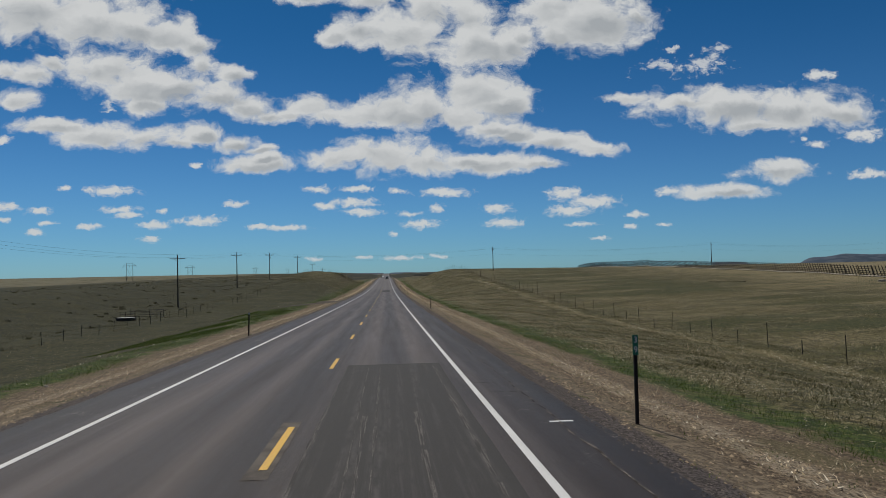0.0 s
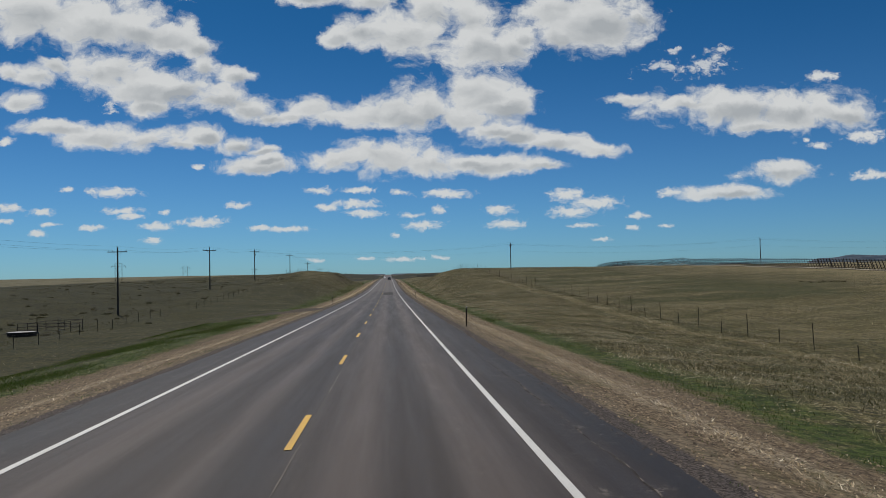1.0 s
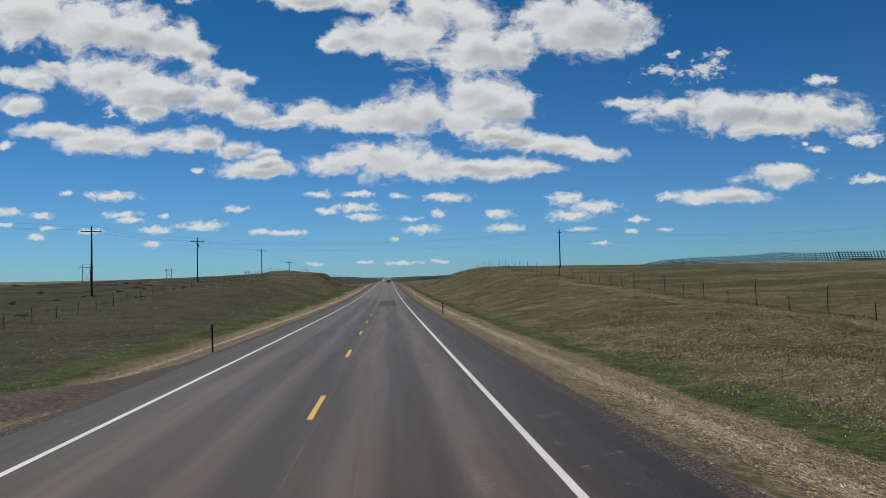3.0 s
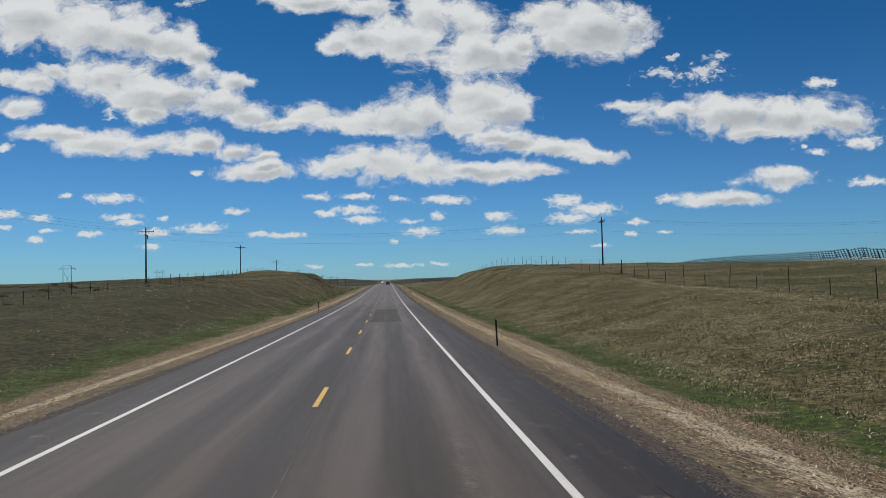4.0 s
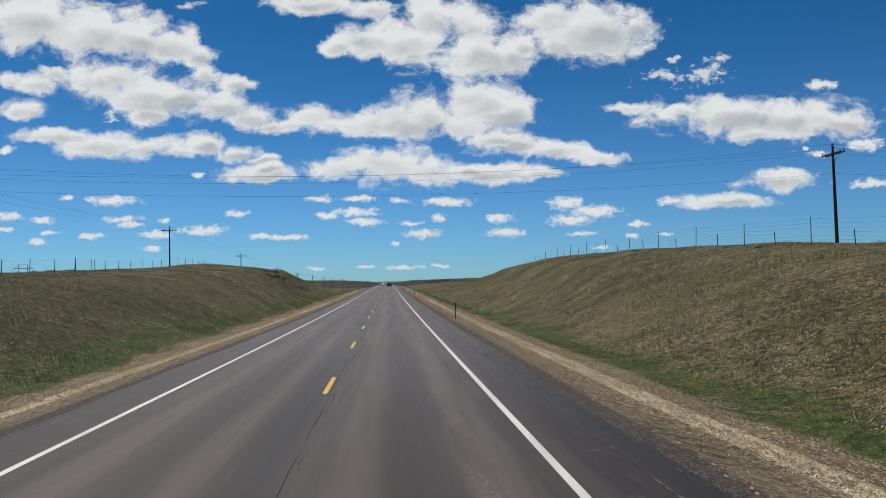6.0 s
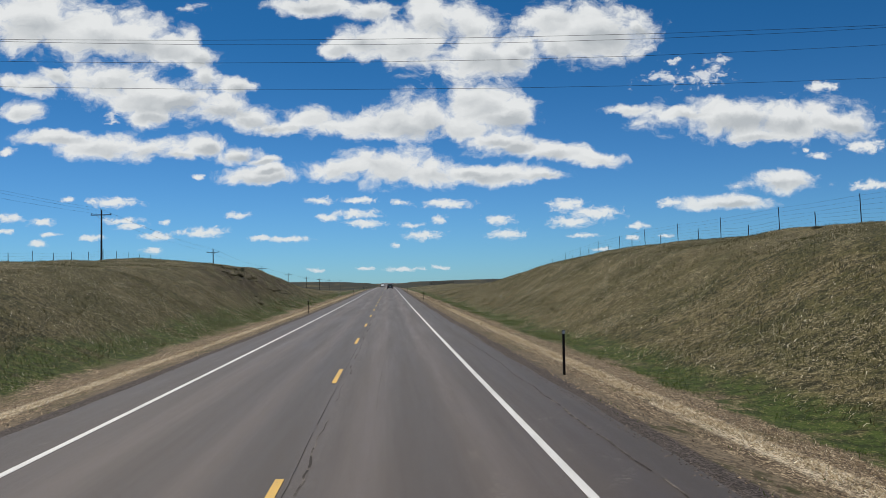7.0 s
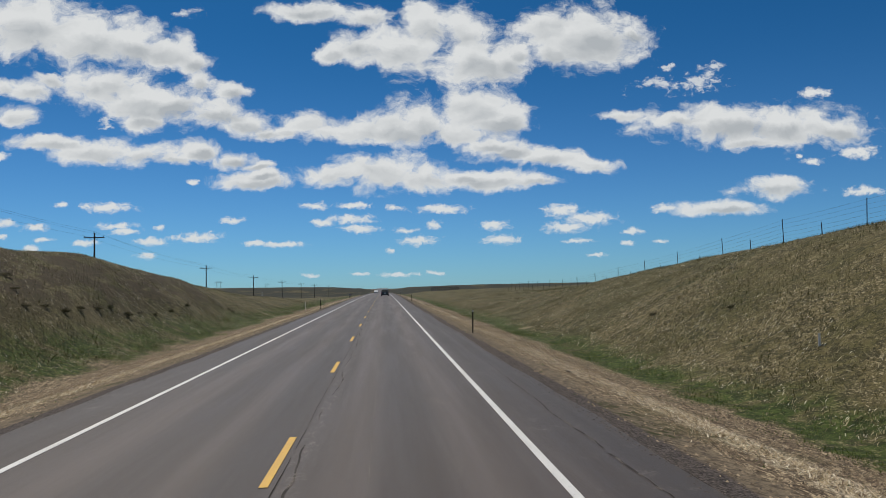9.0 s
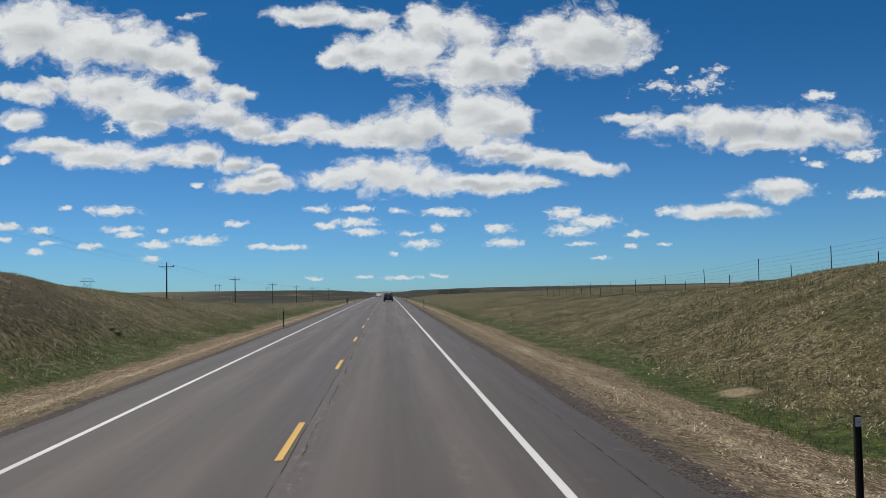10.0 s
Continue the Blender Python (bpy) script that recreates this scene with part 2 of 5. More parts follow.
def worn(name, base, dark, scale=8.0, rough=0.8, metal=0.0, bump=0.25, spec=0.5, vary=0.25):
    """A plain surface with grain, stains and a little difference from piece to piece."""
    m, t, b = material(name, rough, metal, spec)
    where = node(t, "ShaderNodeTexCoord").outputs["Object"]
    stain = step(t, fbm(t, where, scale * 0.25, 5.0, 0.6), 0.35, 0.7)
    grain_ = fbm(t, where, scale * 4.0, 4.0, 0.6)
    colour = blend(t, stain, base, dark)
    colour = blend(t, calc(t, "MULTIPLY", grain_, 0.5), colour, tuple(0.55 * v for v in dark))
    each = calc(t, "MULTIPLY_ADD", node(t, "ShaderNodeObjectInfo").outputs["Random"], vary, 1.0 - vary / 2)
    hsv = node(t, "ShaderNodeHueSaturation")
    link(t, each, hsv.inputs["Value"])
    link(t, colour, hsv.inputs["Color"])
    link(t, hsv.outputs[0], b.inputs["Base Color"])
    relief(t, b, grain_, bump, 0.01)
    return m


def blades(name, one, two, three, thin_part=0.38, patches=0.5):
    """Grass: every blade its own shade."""
    m, t, b = material(name, 0.75, 0.0, 0.25)
    geo_ = node(t, "ShaderNodeNewGeometry")
    r = geo_.outputs["Random Per Island"]
    colour = blend(t, step(t, r, 0.0, 0.55), one, two)
    colour = blend(t, step(t, r, 0.76, 0.92), colour, three)
    patch = step(t, fbm(t, geo_.outputs["Position"], 0.13, 4.0, 0.6), 0.38, 0.62)
    colour = blend(t, calc(t, "MULTIPLY", patch, patches), colour, (two[0] * 0.75, two[1] * 0.95, two[2] * 0.7))
    link(t, colour, b.inputs["Base Color"])
    thin = node(t, "ShaderNodeBsdfTranslucent")
    link(t, colour, thin.inputs["Color"])
    mixed = node(t, "ShaderNodeMixShader")
    mixed.inputs[0].default_value = thin_part
    link(t, b.outputs[0], mixed.inputs[1])
    link(t, thin.outputs[0], mixed.inputs[2])
    link(t, mixed.outputs[0], t.nodes["Material Output"].inputs["Surface"])
    return m


M_WOOD = worn("weathered_pole_wood", (0.07, 0.054, 0.042), (0.03, 0.024, 0.02), 3.0)
M_GREY_WOOD = worn("grey_weathered_wood", (0.042, 0.036, 0.03), (0.02, 0.018, 0.016), 4.0)
M_PALE_WOOD = worn("bare_pale_wood", (0.62, 0.57, 0.49), (0.42, 0.38, 0.32), 4.0)
M_POST = worn("rusty_dark_steel_post", (0.028, 0.020, 0.016), (0.013, 0.011, 0.01), 6.0, 0.75, 0.2)
M_FENCE_STEEL = worn("dark_green_steel_post", (0.03, 0.028, 0.024), (0.014, 0.013, 0.012), 6.0, 0.7, 0.2)
M_WIRE = worn("fence_wire", (0.16, 0.15, 0.14), (0.07, 0.06, 0.05), 6.0, 0.5, 0.7)
M_CABLE = worn("power_cable", (0.06, 0.06, 0.062), (0.03, 0.03, 0.032), 3.0, 0.55, 0.4)
M_REFLECT = worn("white_reflector", (0.72, 0.73, 0.74), (0.55, 0.55, 0.56), 10.0, 0.3)
M_GREEN_SIGN = worn("green_sign_sheet", (0.005, 0.16, 0.085), (0.004, 0.12, 0.065), 6.0, 0.35)
M_WHITE = worn("white_sign_paint", (0.78, 0.79, 0.78), (0.65, 0.65, 0.64), 9.0, 0.4)
M_INSULATOR = worn("brown_porcelain", (0.07, 0.04, 0.03), (0.05, 0.03, 0.02), 10.0, 0.25)
M_GALV = worn("galvanized_steel", (0.30, 0.31, 0.32), (0.18, 0.18, 0.18), 5.0, 0.5, 0.6)
M_ROCK = worn("pale_field_stone", (0.34, 0.30, 0.24), (0.19, 0.165, 0.13), 6.0, 0.9, 0.0, 0.6)
M_DRY = blades("dry_grass_blades", (0.115, 0.096, 0.042), (0.058, 0.060, 0.021), (0.62, 0.54, 0.36))
M_GREEN = blades("green_grass_blades", (0.044, 0.072, 0.013), (0.074, 0.112, 0.020), (0.24, 0.23, 0.09))
M_STRAW = blades("straw_mulch", (0.40, 0.31, 0.19), (0.20, 0.145, 0.09), (0.88, 0.79, 0.60), 0.12, 0.0)
M_CHIP = blades("pale_straw_chips", (0.70, 0.59, 0.41), (0.42, 0.33, 0.20), (0.86, 0.79, 0.63), 0.12, 0.0)
M_STALK = blades("dead_grass_stalks", (0.50, 0.435, 0.28), (0.15, 0.135, 0.07), (0.90, 0.84, 0.68), 0.35, 0.1)
M_TAR = worn("dark_tar", (0.036, 0.032, 0.029), (0.05, 0.045, 0.04), 6.0, 0.9, 0.0, 0.25, 0.15)
M_SAGE = blades("sagebrush_leaves", (0.15, 0.138, 0.088), (0.09, 0.083, 0.05), (0.25, 0.23, 0.16), 0.45)


def make_asphalt():
    m, t, b = material("asphalt", 0.55, 0.0, 0.22)
    where = place_of(t)
    sp = node(t, "ShaderNodeSeparateXYZ")
    link(t, where, sp.inputs[0])
    x, y = sp.outputs[0], sp.outputs[1]
    streak = fbm(t, vec(t, "MULTIPLY", where, (1.0, 0.035, 1.0)), 2.2, 5.0, 0.6)
    blot = fbm(t, vec(t, "MULTIPLY", where, (1.0, 0.12, 1.0)), 0.7, 5.0, 0.6)
    stone = fbm(t, where, 55.0, 3.0, 0.7)
    crumb = fbm(t, where, 16.0, 6.0, 0.75)
    base = blend(t, step(t, streak, 0.3, 0.72), (0.0412, 0.0315, 0.0267), (0.0752, 0.0590, 0.0509))
    base = blend(t, calc(t, "MULTIPLY", step(t, blot, 0.48, 0.72), 0.6), base, (0.0268, 0.0215, 0.0188))
    # two polished wheel tracks in each lane, a dark oily band between them
    lane = calc(t, "ABSOLUTE", calc(t, "SUBTRACT", calc(t, "ABSOLUTE", x), 1.83))
    track = calc(t, "SUBTRACT", 1.0, step(t, calc(t, "ABSOLUTE", calc(t, "SUBTRACT", lane, 0.85)), 0.1, 0.55))
    base = blend(t, calc(t, "MULTIPLY", track, calc(t, "MULTIPLY_ADD", streak, 0.5, 0.25)), base, (0.1297, 0.1040, 0.0911))
    oil = calc(t, "SUBTRACT", 1.0, step(t, lane, 0.1, 0.62))
    base = blend(t, calc(t, "MULTIPLY", oil, 0.6), base, (0.0330, 0.0245, 0.0199))
    # the dark shoulder beyond the edge lines and the dark joint beside the centre
    outer = step(t, calc(t, "ABSOLUTE", x), 3.75, 4.1)
    base = blend(t, calc(t, "MULTIPLY", outer, 0.85), base, (0.0257, 0.0188, 0.0162))
    rim_ = step(t, calc(t, "ABSOLUTE", x), 4.55, 4.8)
    base = blend(t, calc(t, "MULTIPLY", rim_, 0.7), base, (0.0154, 0.0125, 0.0116))
    mid = calc(t, "SUBTRACT", 1.0, step(t, calc(t, "ABSOLUTE", calc(t, "ADD", x, 0.42)), 0.2, 0.7))
    base = blend(t, calc(t, "MULTIPLY", mid, 0.7), base, (0.0247, 0.0195, 0.0174))
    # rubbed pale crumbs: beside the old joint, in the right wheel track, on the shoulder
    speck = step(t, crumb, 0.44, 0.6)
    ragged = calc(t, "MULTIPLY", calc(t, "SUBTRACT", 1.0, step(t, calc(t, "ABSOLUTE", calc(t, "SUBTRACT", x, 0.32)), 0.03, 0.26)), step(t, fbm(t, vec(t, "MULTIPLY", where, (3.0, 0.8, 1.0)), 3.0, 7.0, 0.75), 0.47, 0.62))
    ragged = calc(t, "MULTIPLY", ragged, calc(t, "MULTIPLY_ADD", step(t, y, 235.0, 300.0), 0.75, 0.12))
    loose = calc(t, "MULTIPLY", calc(t, "MULTIPLY", step(t, calc(t, "ABSOLUTE", x), 3.72, 3.95), speck), step(t, fbm(t, where, 1.7, 6.0, 0.7), 0.57, 0.68))
    wear = calc(t, "MULTIPLY", calc(t, "SUBTRACT", 1.0, step(t, calc(t, "ABSOLUTE", calc(t, "SUBTRACT", x, 2.55)), 0.04, 0.3)), calc(t, "MULTIPLY", speck, step(t, fbm(t, vec(t, "MULTIPLY", where, (1.0, 0.5, 1.0)), 1.1, 6.0, 0.7), 0.48, 0.62)))
    pale = calc(t, "MAXIMUM", calc(t, "MULTIPLY", loose, 0.6), calc(t, "MAXIMUM", calc(t, "MULTIPLY", ragged, speck), calc(t, "MULTIPLY", wear, 0.45)))
    base = blend(t, pale, base, (0.2574, 0.2250, 0.1938))
    scuff = calc(t, "MULTIPLY", step(t, fbm(t, vec(t, "MULTIPLY", where, (1.0, 0.7, 1.0)), 2.6, 8.0, 0.75), 0.57, 0.70), step(t, fbm(t, where, 0.23, 3.0, 0.5), 0.45, 0.58))
    base = blend(t, calc(t, "MULTIPLY", calc(t, "MULTIPLY", scuff, speck), 0.45), base, (0.1647, 0.1470, 0.1318))
    base = blend(t, calc(t, "MULTIPLY", step(t, stone, 0.5, 0.75), 0.45), base, (0.1112, 0.0880, 0.0756))
    base = blend(t, calc(t, "MULTIPLY", step(t, stone, 0.47, 0.3), 0.5), base, (0.0206, 0.0170, 0.0155))
    # road paler past the second repair: sunlight beyond cloud shade, put into the colour
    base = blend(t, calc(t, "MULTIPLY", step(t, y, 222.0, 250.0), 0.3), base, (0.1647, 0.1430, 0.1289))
    link(t, base, b.inputs["Base Color"])
    link(t, calc(t, "MULTIPLY_ADD", streak, -0.25, 0.66), b.inputs["Roughness"])
    relief(t, b, calc(t, "ADD", stone, calc(t, "MULTIPLY", crumb, 0.5)), 0.4, 0.008)
    return m


def paint(name, colour, worn_to, bare):
    m, t, b = material(name, 0.55)
    where = place_of(t)
    chip = step(t, fbm(t, where, 26.0, 6.0, 0.7), 0.58, 0.70)
    dust = fbm(t, vec(t, "MULTIPLY", where, (1.0, 0.15, 1.0)), 3.0, 4.0, 0.6)
    c = blend(t, step(t, dust, 0.35, 0.75), colour, worn_to)
    c = blend(t, calc(t, "MULTIPLY", chip, bare), c, (0.09, 0.085, 0.083))
    link(t, c, b.inputs["Base Color"])
    relief(t, b, fbm(t, where, 60.0, 3.0, 0.6), 0.25, 0.004)
    return m


def make_patch(name, base_, line, seed):
    """Planed or resurfaced asphalt, scored lengthways by pale drag marks."""
    m, t, b = material(name, 0.75, 0.0, 0.2)
    where = vec(t, "ADD", place_of(t), (seed, 0.0, 0.0))
    lines = fbm(t, vec(t, "MULTIPLY", where, (1.0, 0.012, 1.0)), 5.5, 6.0, 0.7)
    broken = fbm(t, vec(t, "MULTIPLY", where, (3.0, 0.5, 1.0)), 3.0, 5.0, 0.7)
    c = blend(t, calc(t, "MULTIPLY", step(t, lines, 0.46, 0.70), step(t, broken, 0.35, 0.6)), base_, line)
    c = blend(t, step(t, fbm(t, where, 50.0, 3.0, 0.7), 0.45, 0.85), c, tuple(v * 1.6 for v in base_))
    link(t, c, b.inputs["Base Color"])
    relief(t, b, fbm(t, where, 50.0, 3.0, 0.7), 0.3, 0.006)
    return m


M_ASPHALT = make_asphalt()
M_EDGE = paint("white_road_paint", (0.70, 0.70, 0.69), (0.56, 0.56, 0.545), 0.55)
M_DASH = paint("yellow_road_paint", (0.72, 0.43, 0.045), (0.58, 0.36, 0.07), 0.75)
M_PATCH = make_patch("planed_asphalt", (0.043, 0.0405, 0.039), (0.086, 0.080, 0.077), 0.0)
M_SEAL = make_patch("crack_sealer", (0.12, 0.108, 0.096), (0.28, 0.255, 0.23), 3.0)


def make_scar():
    """Asphalt scraped bare round a lane dash: pale speckles with gaps."""
    m, t, b = material("scraped_asphalt", 0.8, 0.0, 0.2)
    where = place_of(t)
    sparse = calc(t, "MULTIPLY", step(t, fbm(t, where, 40.0, 5.0, 0.75), 0.38, 0.55), step(t, fbm(t, where, 2.2, 6.0, 0.7), 0.45, 0.58))
    link(t, blend(t, sparse, (0.034, 0.028, 0.025), (0.21, 0.185, 0.165)), b.inputs["Base Color"])
    return m


M_SCAR = make_scar()


def make_drag():
    """Fine pale scratches drawn lengthways over planed asphalt."""
    m, t, b = material("drag_marks", 0.8, 0.0, 0.2)
    where = place_of(t)
    lines = fbm(t, vec(t, "MULTIPLY", where, (1.0, 0.02, 1.0)), 45.0, 4.0, 0.6)
    dust = fbm(t, where, 35.0, 5.0, 0.75)
    pale = calc(t, "MULTIPLY", step(t, lines, 0.40, 0.62), step(t, dust, 0.36, 0.60))
    link(t, blend(t, pale, (0.046, 0.043, 0.041), (0.17, 0.157, 0.147)), b.inputs["Base Color"])
    return m


M_DRAG = make_drag()
M_DASH_SEAL = worn("pale_dash_sealer", (0.17, 0.15, 0.128), (0.085, 0.074, 0.065), 9.0, 0.85, 0.0, 0.3, 0.2, 0.1)


def make_ground():
    """Gravel, straw mulch, green ditch grass and dry prairie by the distance from the road, with sage and bare dirt."""
    m, t, b = material("prairie_ground", 0.95, 0.0, 0.2)
    where = place_of(t)
    sp = node(t, "ShaderNodeSeparateXYZ")
    link(t, where, sp.inputs[0])
    x, y = sp.outputs[0], sp.outputs[1]
    off = calc(t, "ABSOLUTE", x)
    wob = calc(t, "ADD", calc(t, "MULTIPLY", calc(t, "SUBTRACT", fbm(t, where, 0.11, 3.0, 0.5), 0.5), 3.2),
               calc(t, "MULTIPLY", calc(t, "SUBTRACT", fbm(t, where, 0.8, 5.0, 0.65), 0.5), 2.2))
    edge = calc(t, "ADD", off, wob)
    fine = fbm(t, where, 7.0, 8.0, 0.72)
    stalk = vec(t, "MULTIPLY", where, (1.0, 0.5, 1.0))
    fibre = fbm(t, stalk, 9.0, 5.0, 0.7, 1.5)
    fleck = fbm(t, stalk, 20.0, 4.0, 0.65, 1.0)
    tuft = fbm(t, where, 2.6, 5.0, 0.65)
    large = fbm(t, where, 0.045, 6.0, 0.6)
    patchy = fbm(t, where, 0.35, 6.0, 0.62)
    # dry prairie: dark earth and olive growth, tan tufts, pale dead stalks lying in patches
    grass = blend(t, step(t, tuft, 0.40, 0.60), (0.022, 0.021, 0.008), (0.145, 0.120, 0.055))
    grass = blend(t, calc(t, "MULTIPLY", step(t, patchy, 0.46, 0.60), 0.7), grass, blend(t, step(t, tuft, 0.42, 0.58), (0.020, 0.024, 0.006), (0.070, 0.073, 0.020)))
    grass = blend(t, calc(t, "MULTIPLY", step(t, large, 0.45, 0.62), 0.5), grass, (0.125, 0.106, 0.050))
    swale = step(t, fbm(t, vec(t, "MULTIPLY", where, (1.0, 0.6, 1.0)), 0.12, 5.0, 0.6), 0.48, 0.60)
    grass = blend(t, calc(t, "MULTIPLY", swale, 0.5), grass, blend(t, step(t, tuft, 0.42, 0.58), (0.018, 0.021, 0.006), (0.060, 0.064, 0.018)))
    matted = calc(t, "MULTIPLY_ADD", step(t, patchy, 0.58, 0.40), 0.55, 0.25)
    grass = blend(t, calc(t, "MULTIPLY", step(t, fibre, 0.53, 0.60), matted), grass, (0.46, 0.395, 0.25))
    grass = blend(t, calc(t, "MULTIPLY", step(t, fleck, 0.48, 0.40), 0.85), grass, (0.018, 0.017, 0.006))
    green = blend(t, step(t, tuft, 0.4, 0.6), (0.020, 0.034, 0.007), (0.060, 0.088, 0.017))
    green = blend(t, calc(t, "MULTIPLY", step(t, fleck, 0.47, 0.38), 0.7), green, (0.016, 0.022, 0.006))
    green = blend(t, calc(t, "MULTIPLY", step(t, fibre, 0.57, 0.63), 0.4), green, (0.40, 0.34, 0.16))
    straw = blend(t, step(t, fine, 0.40, 0.60), (0.042, 0.030, 0.020), (0.175, 0.130, 0.085))
    straw = blend(t, calc(t, "MULTIPLY", step(t, patchy, 0.52, 0.66), 0.55), straw, (0.10, 0.092, 0.040))
    straw = blend(t, calc(t, "MULTIPLY", step(t, fibre, 0.53, 0.58), calc(t, "MULTIPLY", calc(t, "MULTIPLY_ADD", step(t, patchy, 0.62, 0.40), 0.5, 0.5), calc(t, "MULTIPLY_ADD", calc(t, "MAXIMUM", calc(t, "MULTIPLY", step(t, y, 30.0, 110.0), step(t, x, -8.0, 6.0)), step(t, y, 140.0, 220.0)), 0.7, 0.3))), straw, (0.58, 0.47, 0.31))
    straw = blend(t, calc(t, "MULTIPLY", step(t, fleck, 0.44, 0.36), 0.8), straw, (0.022, 0.016, 0.011))
    row_x = calc(t, "ABSOLUTE", calc(t, "SUBTRACT", calc(t, "ADD", off, calc(t, "MULTIPLY", wob, 0.12)), 8.0))
    dense = calc(t, "MULTIPLY", calc(t, "SUBTRACT", 1.0, step(t, row_x, 0.32, 0.7)), calc(t, "MULTIPLY_ADD", calc(t, "MULTIPLY", step(t, y, 110.0, 200.0), calc(t, "SUBTRACT", 1.0, step(t, y, 315.0, 345.0))), 0.58, 0.22))
    straw = blend(t, calc(t, "MULTIPLY", dense, calc(t, "MULTIPLY", step(t, fleck, 0.44, 0.53), step(t, fbm(t, where, 1.6, 5.0, 0.65), 0.36, 0.50))), straw, (0.84, 0.74, 0.56))
    # lush low ground west of the road, south of the cut, cloud shade put into its colour; straw drift under the eastern
    # fence
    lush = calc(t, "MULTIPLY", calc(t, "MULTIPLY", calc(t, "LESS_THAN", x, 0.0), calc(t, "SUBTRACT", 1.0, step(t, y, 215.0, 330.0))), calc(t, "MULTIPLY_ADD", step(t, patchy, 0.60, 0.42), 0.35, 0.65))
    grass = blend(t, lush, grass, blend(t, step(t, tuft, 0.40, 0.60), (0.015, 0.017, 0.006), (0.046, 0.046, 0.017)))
    meadow = calc(t, "MULTIPLY", calc(t, "MULTIPLY", step(t, y, 60.0, 85.0), calc(t, "SUBTRACT", 1.0, step(t, y, 120.0, 132.0))), calc(t, "MULTIPLY", calc(t, "LESS_THAN", x, 0.0), calc(t, "SUBTRACT", 1.0, step(t, off, 17.0, 21.0))))
    grass = blend(t, calc(t, "MULTIPLY", meadow, step(t, patchy, 0.40, 0.52)), grass, green)
    drift = calc(t, "SUBTRACT", 1.0, step(t, calc(t, "ABSOLUTE", calc(t, "SUBTRACT", calc(t, "ADD", x, calc(t, "MULTIPLY", wob, 0.5)), 28.3)), 0.3, 1.1))
    drift = calc(t, "MULTIPLY", drift, calc(t, "SUBTRACT", 1.0, step(t, y, 190.0, 240.0)))
    grass = blend(t, calc(t, "MULTIPLY", drift, calc(t, "MULTIPLY", step(t, patchy, 0.40, 0.58), 0.22)), grass, (0.40, 0.32, 0.18))
    field = calc(t, "MULTIPLY", step(t, x, 31.0, 36.0), calc(t, "SUBTRACT", 1.0, step(t, y, 500.0, 700.0)))
    bands = fbm(t, vec(t, "MULTIPLY", where, (0.25, 1.0, 1.0)), 0.09, 7.0, 0.62)
    grass = blend(t, calc(t, "MULTIPLY", calc(t, "MULTIPLY", field, calc(t, "MULTIPLY_ADD", step(t, x, 60.0, 85.0), 0.7, 0.3)), step(t, bands, 0.47, 0.60)), grass, blend(t, step(t, tuft, 0.36, 0.6), (0.062, 0.057, 0.024), (0.225, 0.185, 0.10)))
    rise = calc(t, "MULTIPLY", field, calc(t, "MULTIPLY", step(t, x, 76.0, 112.0), step(t, fbm(t, where, 0.2, 5.0, 0.6), 0.35, 0.5)))
    grass = blend(t, calc(t, "MULTIPLY", rise, 0.8), grass, blend(t, step(t, tuft, 0.36, 0.6), (0.10, 0.088, 0.045), (0.30, 0.25, 0.145)))
    hollow = calc(t, "MULTIPLY", field, calc(t, "MULTIPLY", calc(t, "SUBTRACT", 1.0, step(t, x, 62.0, 80.0)), step(t, bands, 0.55, 0.44)))
    grass = blend(t, calc(t, "MULTIPLY", hollow, 0.8), grass, blend(t, step(t, tuft, 0.36, 0.6), (0.022, 0.026, 0.009), (0.062, 0.066, 0.022)))
    pebble = node(t, "ShaderNodeTexVoronoi")
    pebble.inputs["Scale"].default_value = 26.0
    link(t, where, pebble.inputs["Vector"])
    bits = node(t, "ShaderNodeSeparateXYZ")
    link(t, pebble.outputs["Color"], bits.inputs[0])
    gravel = blend(t, step(t, bits.outputs[0], 0.1, 1.0), (0.022, 0.018, 0.0175), (0.125, 0.106, 0.10))
    gravel = blend(t, calc(t, "MULTIPLY", step(t, fine, 0.4, 0.7), 0.5), gravel, (0.06, 0.05, 0.042))
    rim = calc(t, "MULTIPLY_ADD", wob, 0.35, off)
    dirt = blend(t, step(t, fine, 0.38, 0.62), (0.075, 0.058, 0.040), (0.215, 0.172, 0.120))
    dirt = blend(t, calc(t, "MULTIPLY", step(t, patchy, 0.5, 0.6), step(t, tuft, 0.45, 0.6)), dirt, (0.040, 0.044, 0.014))
    c = blend(t, step(t, calc(t, "MULTIPLY_ADD", wob, 0.12, off), 5.9, 6.1), gravel, dirt)
    c = blend(t, step(t, rim, 6.5, 7.0), c, straw)
    inner_edge = calc(t, "ADD", edge, calc(t, "MULTIPLY", calc(t, "LESS_THAN", x, 0.0), -1.15))
    strip = calc(t, "MULTIPLY", step(t, inner_edge, 9.9, 10.6), step(t, fbm(t, where, 0.5, 5.0, 0.65), 0.33, 0.5))
    c = blend(t, step(t, inner_edge, 10.2, 11.6), c, grass)
    c = blend(t, strip, c, green)
    reach = calc(t, "ADD", edge, calc(t, "MULTIPLY", calc(t, "LESS_THAN", x, 0.0), -1.7))
    c = blend(t, step(t, reach, 11.8, 13.4), c, grass)
    # prairie far from the road: dark sage on the west, cloud shade painted into it too; dark burnt ridge beyond the
    # crest
    sage = calc(t, "MULTIPLY", step(t, calc(t, "MULTIPLY", x, -1.0), 30.0, 46.0), step(t, fbm(t, where, 0.16, 7.0, 0.7), 0.38, 0.54))
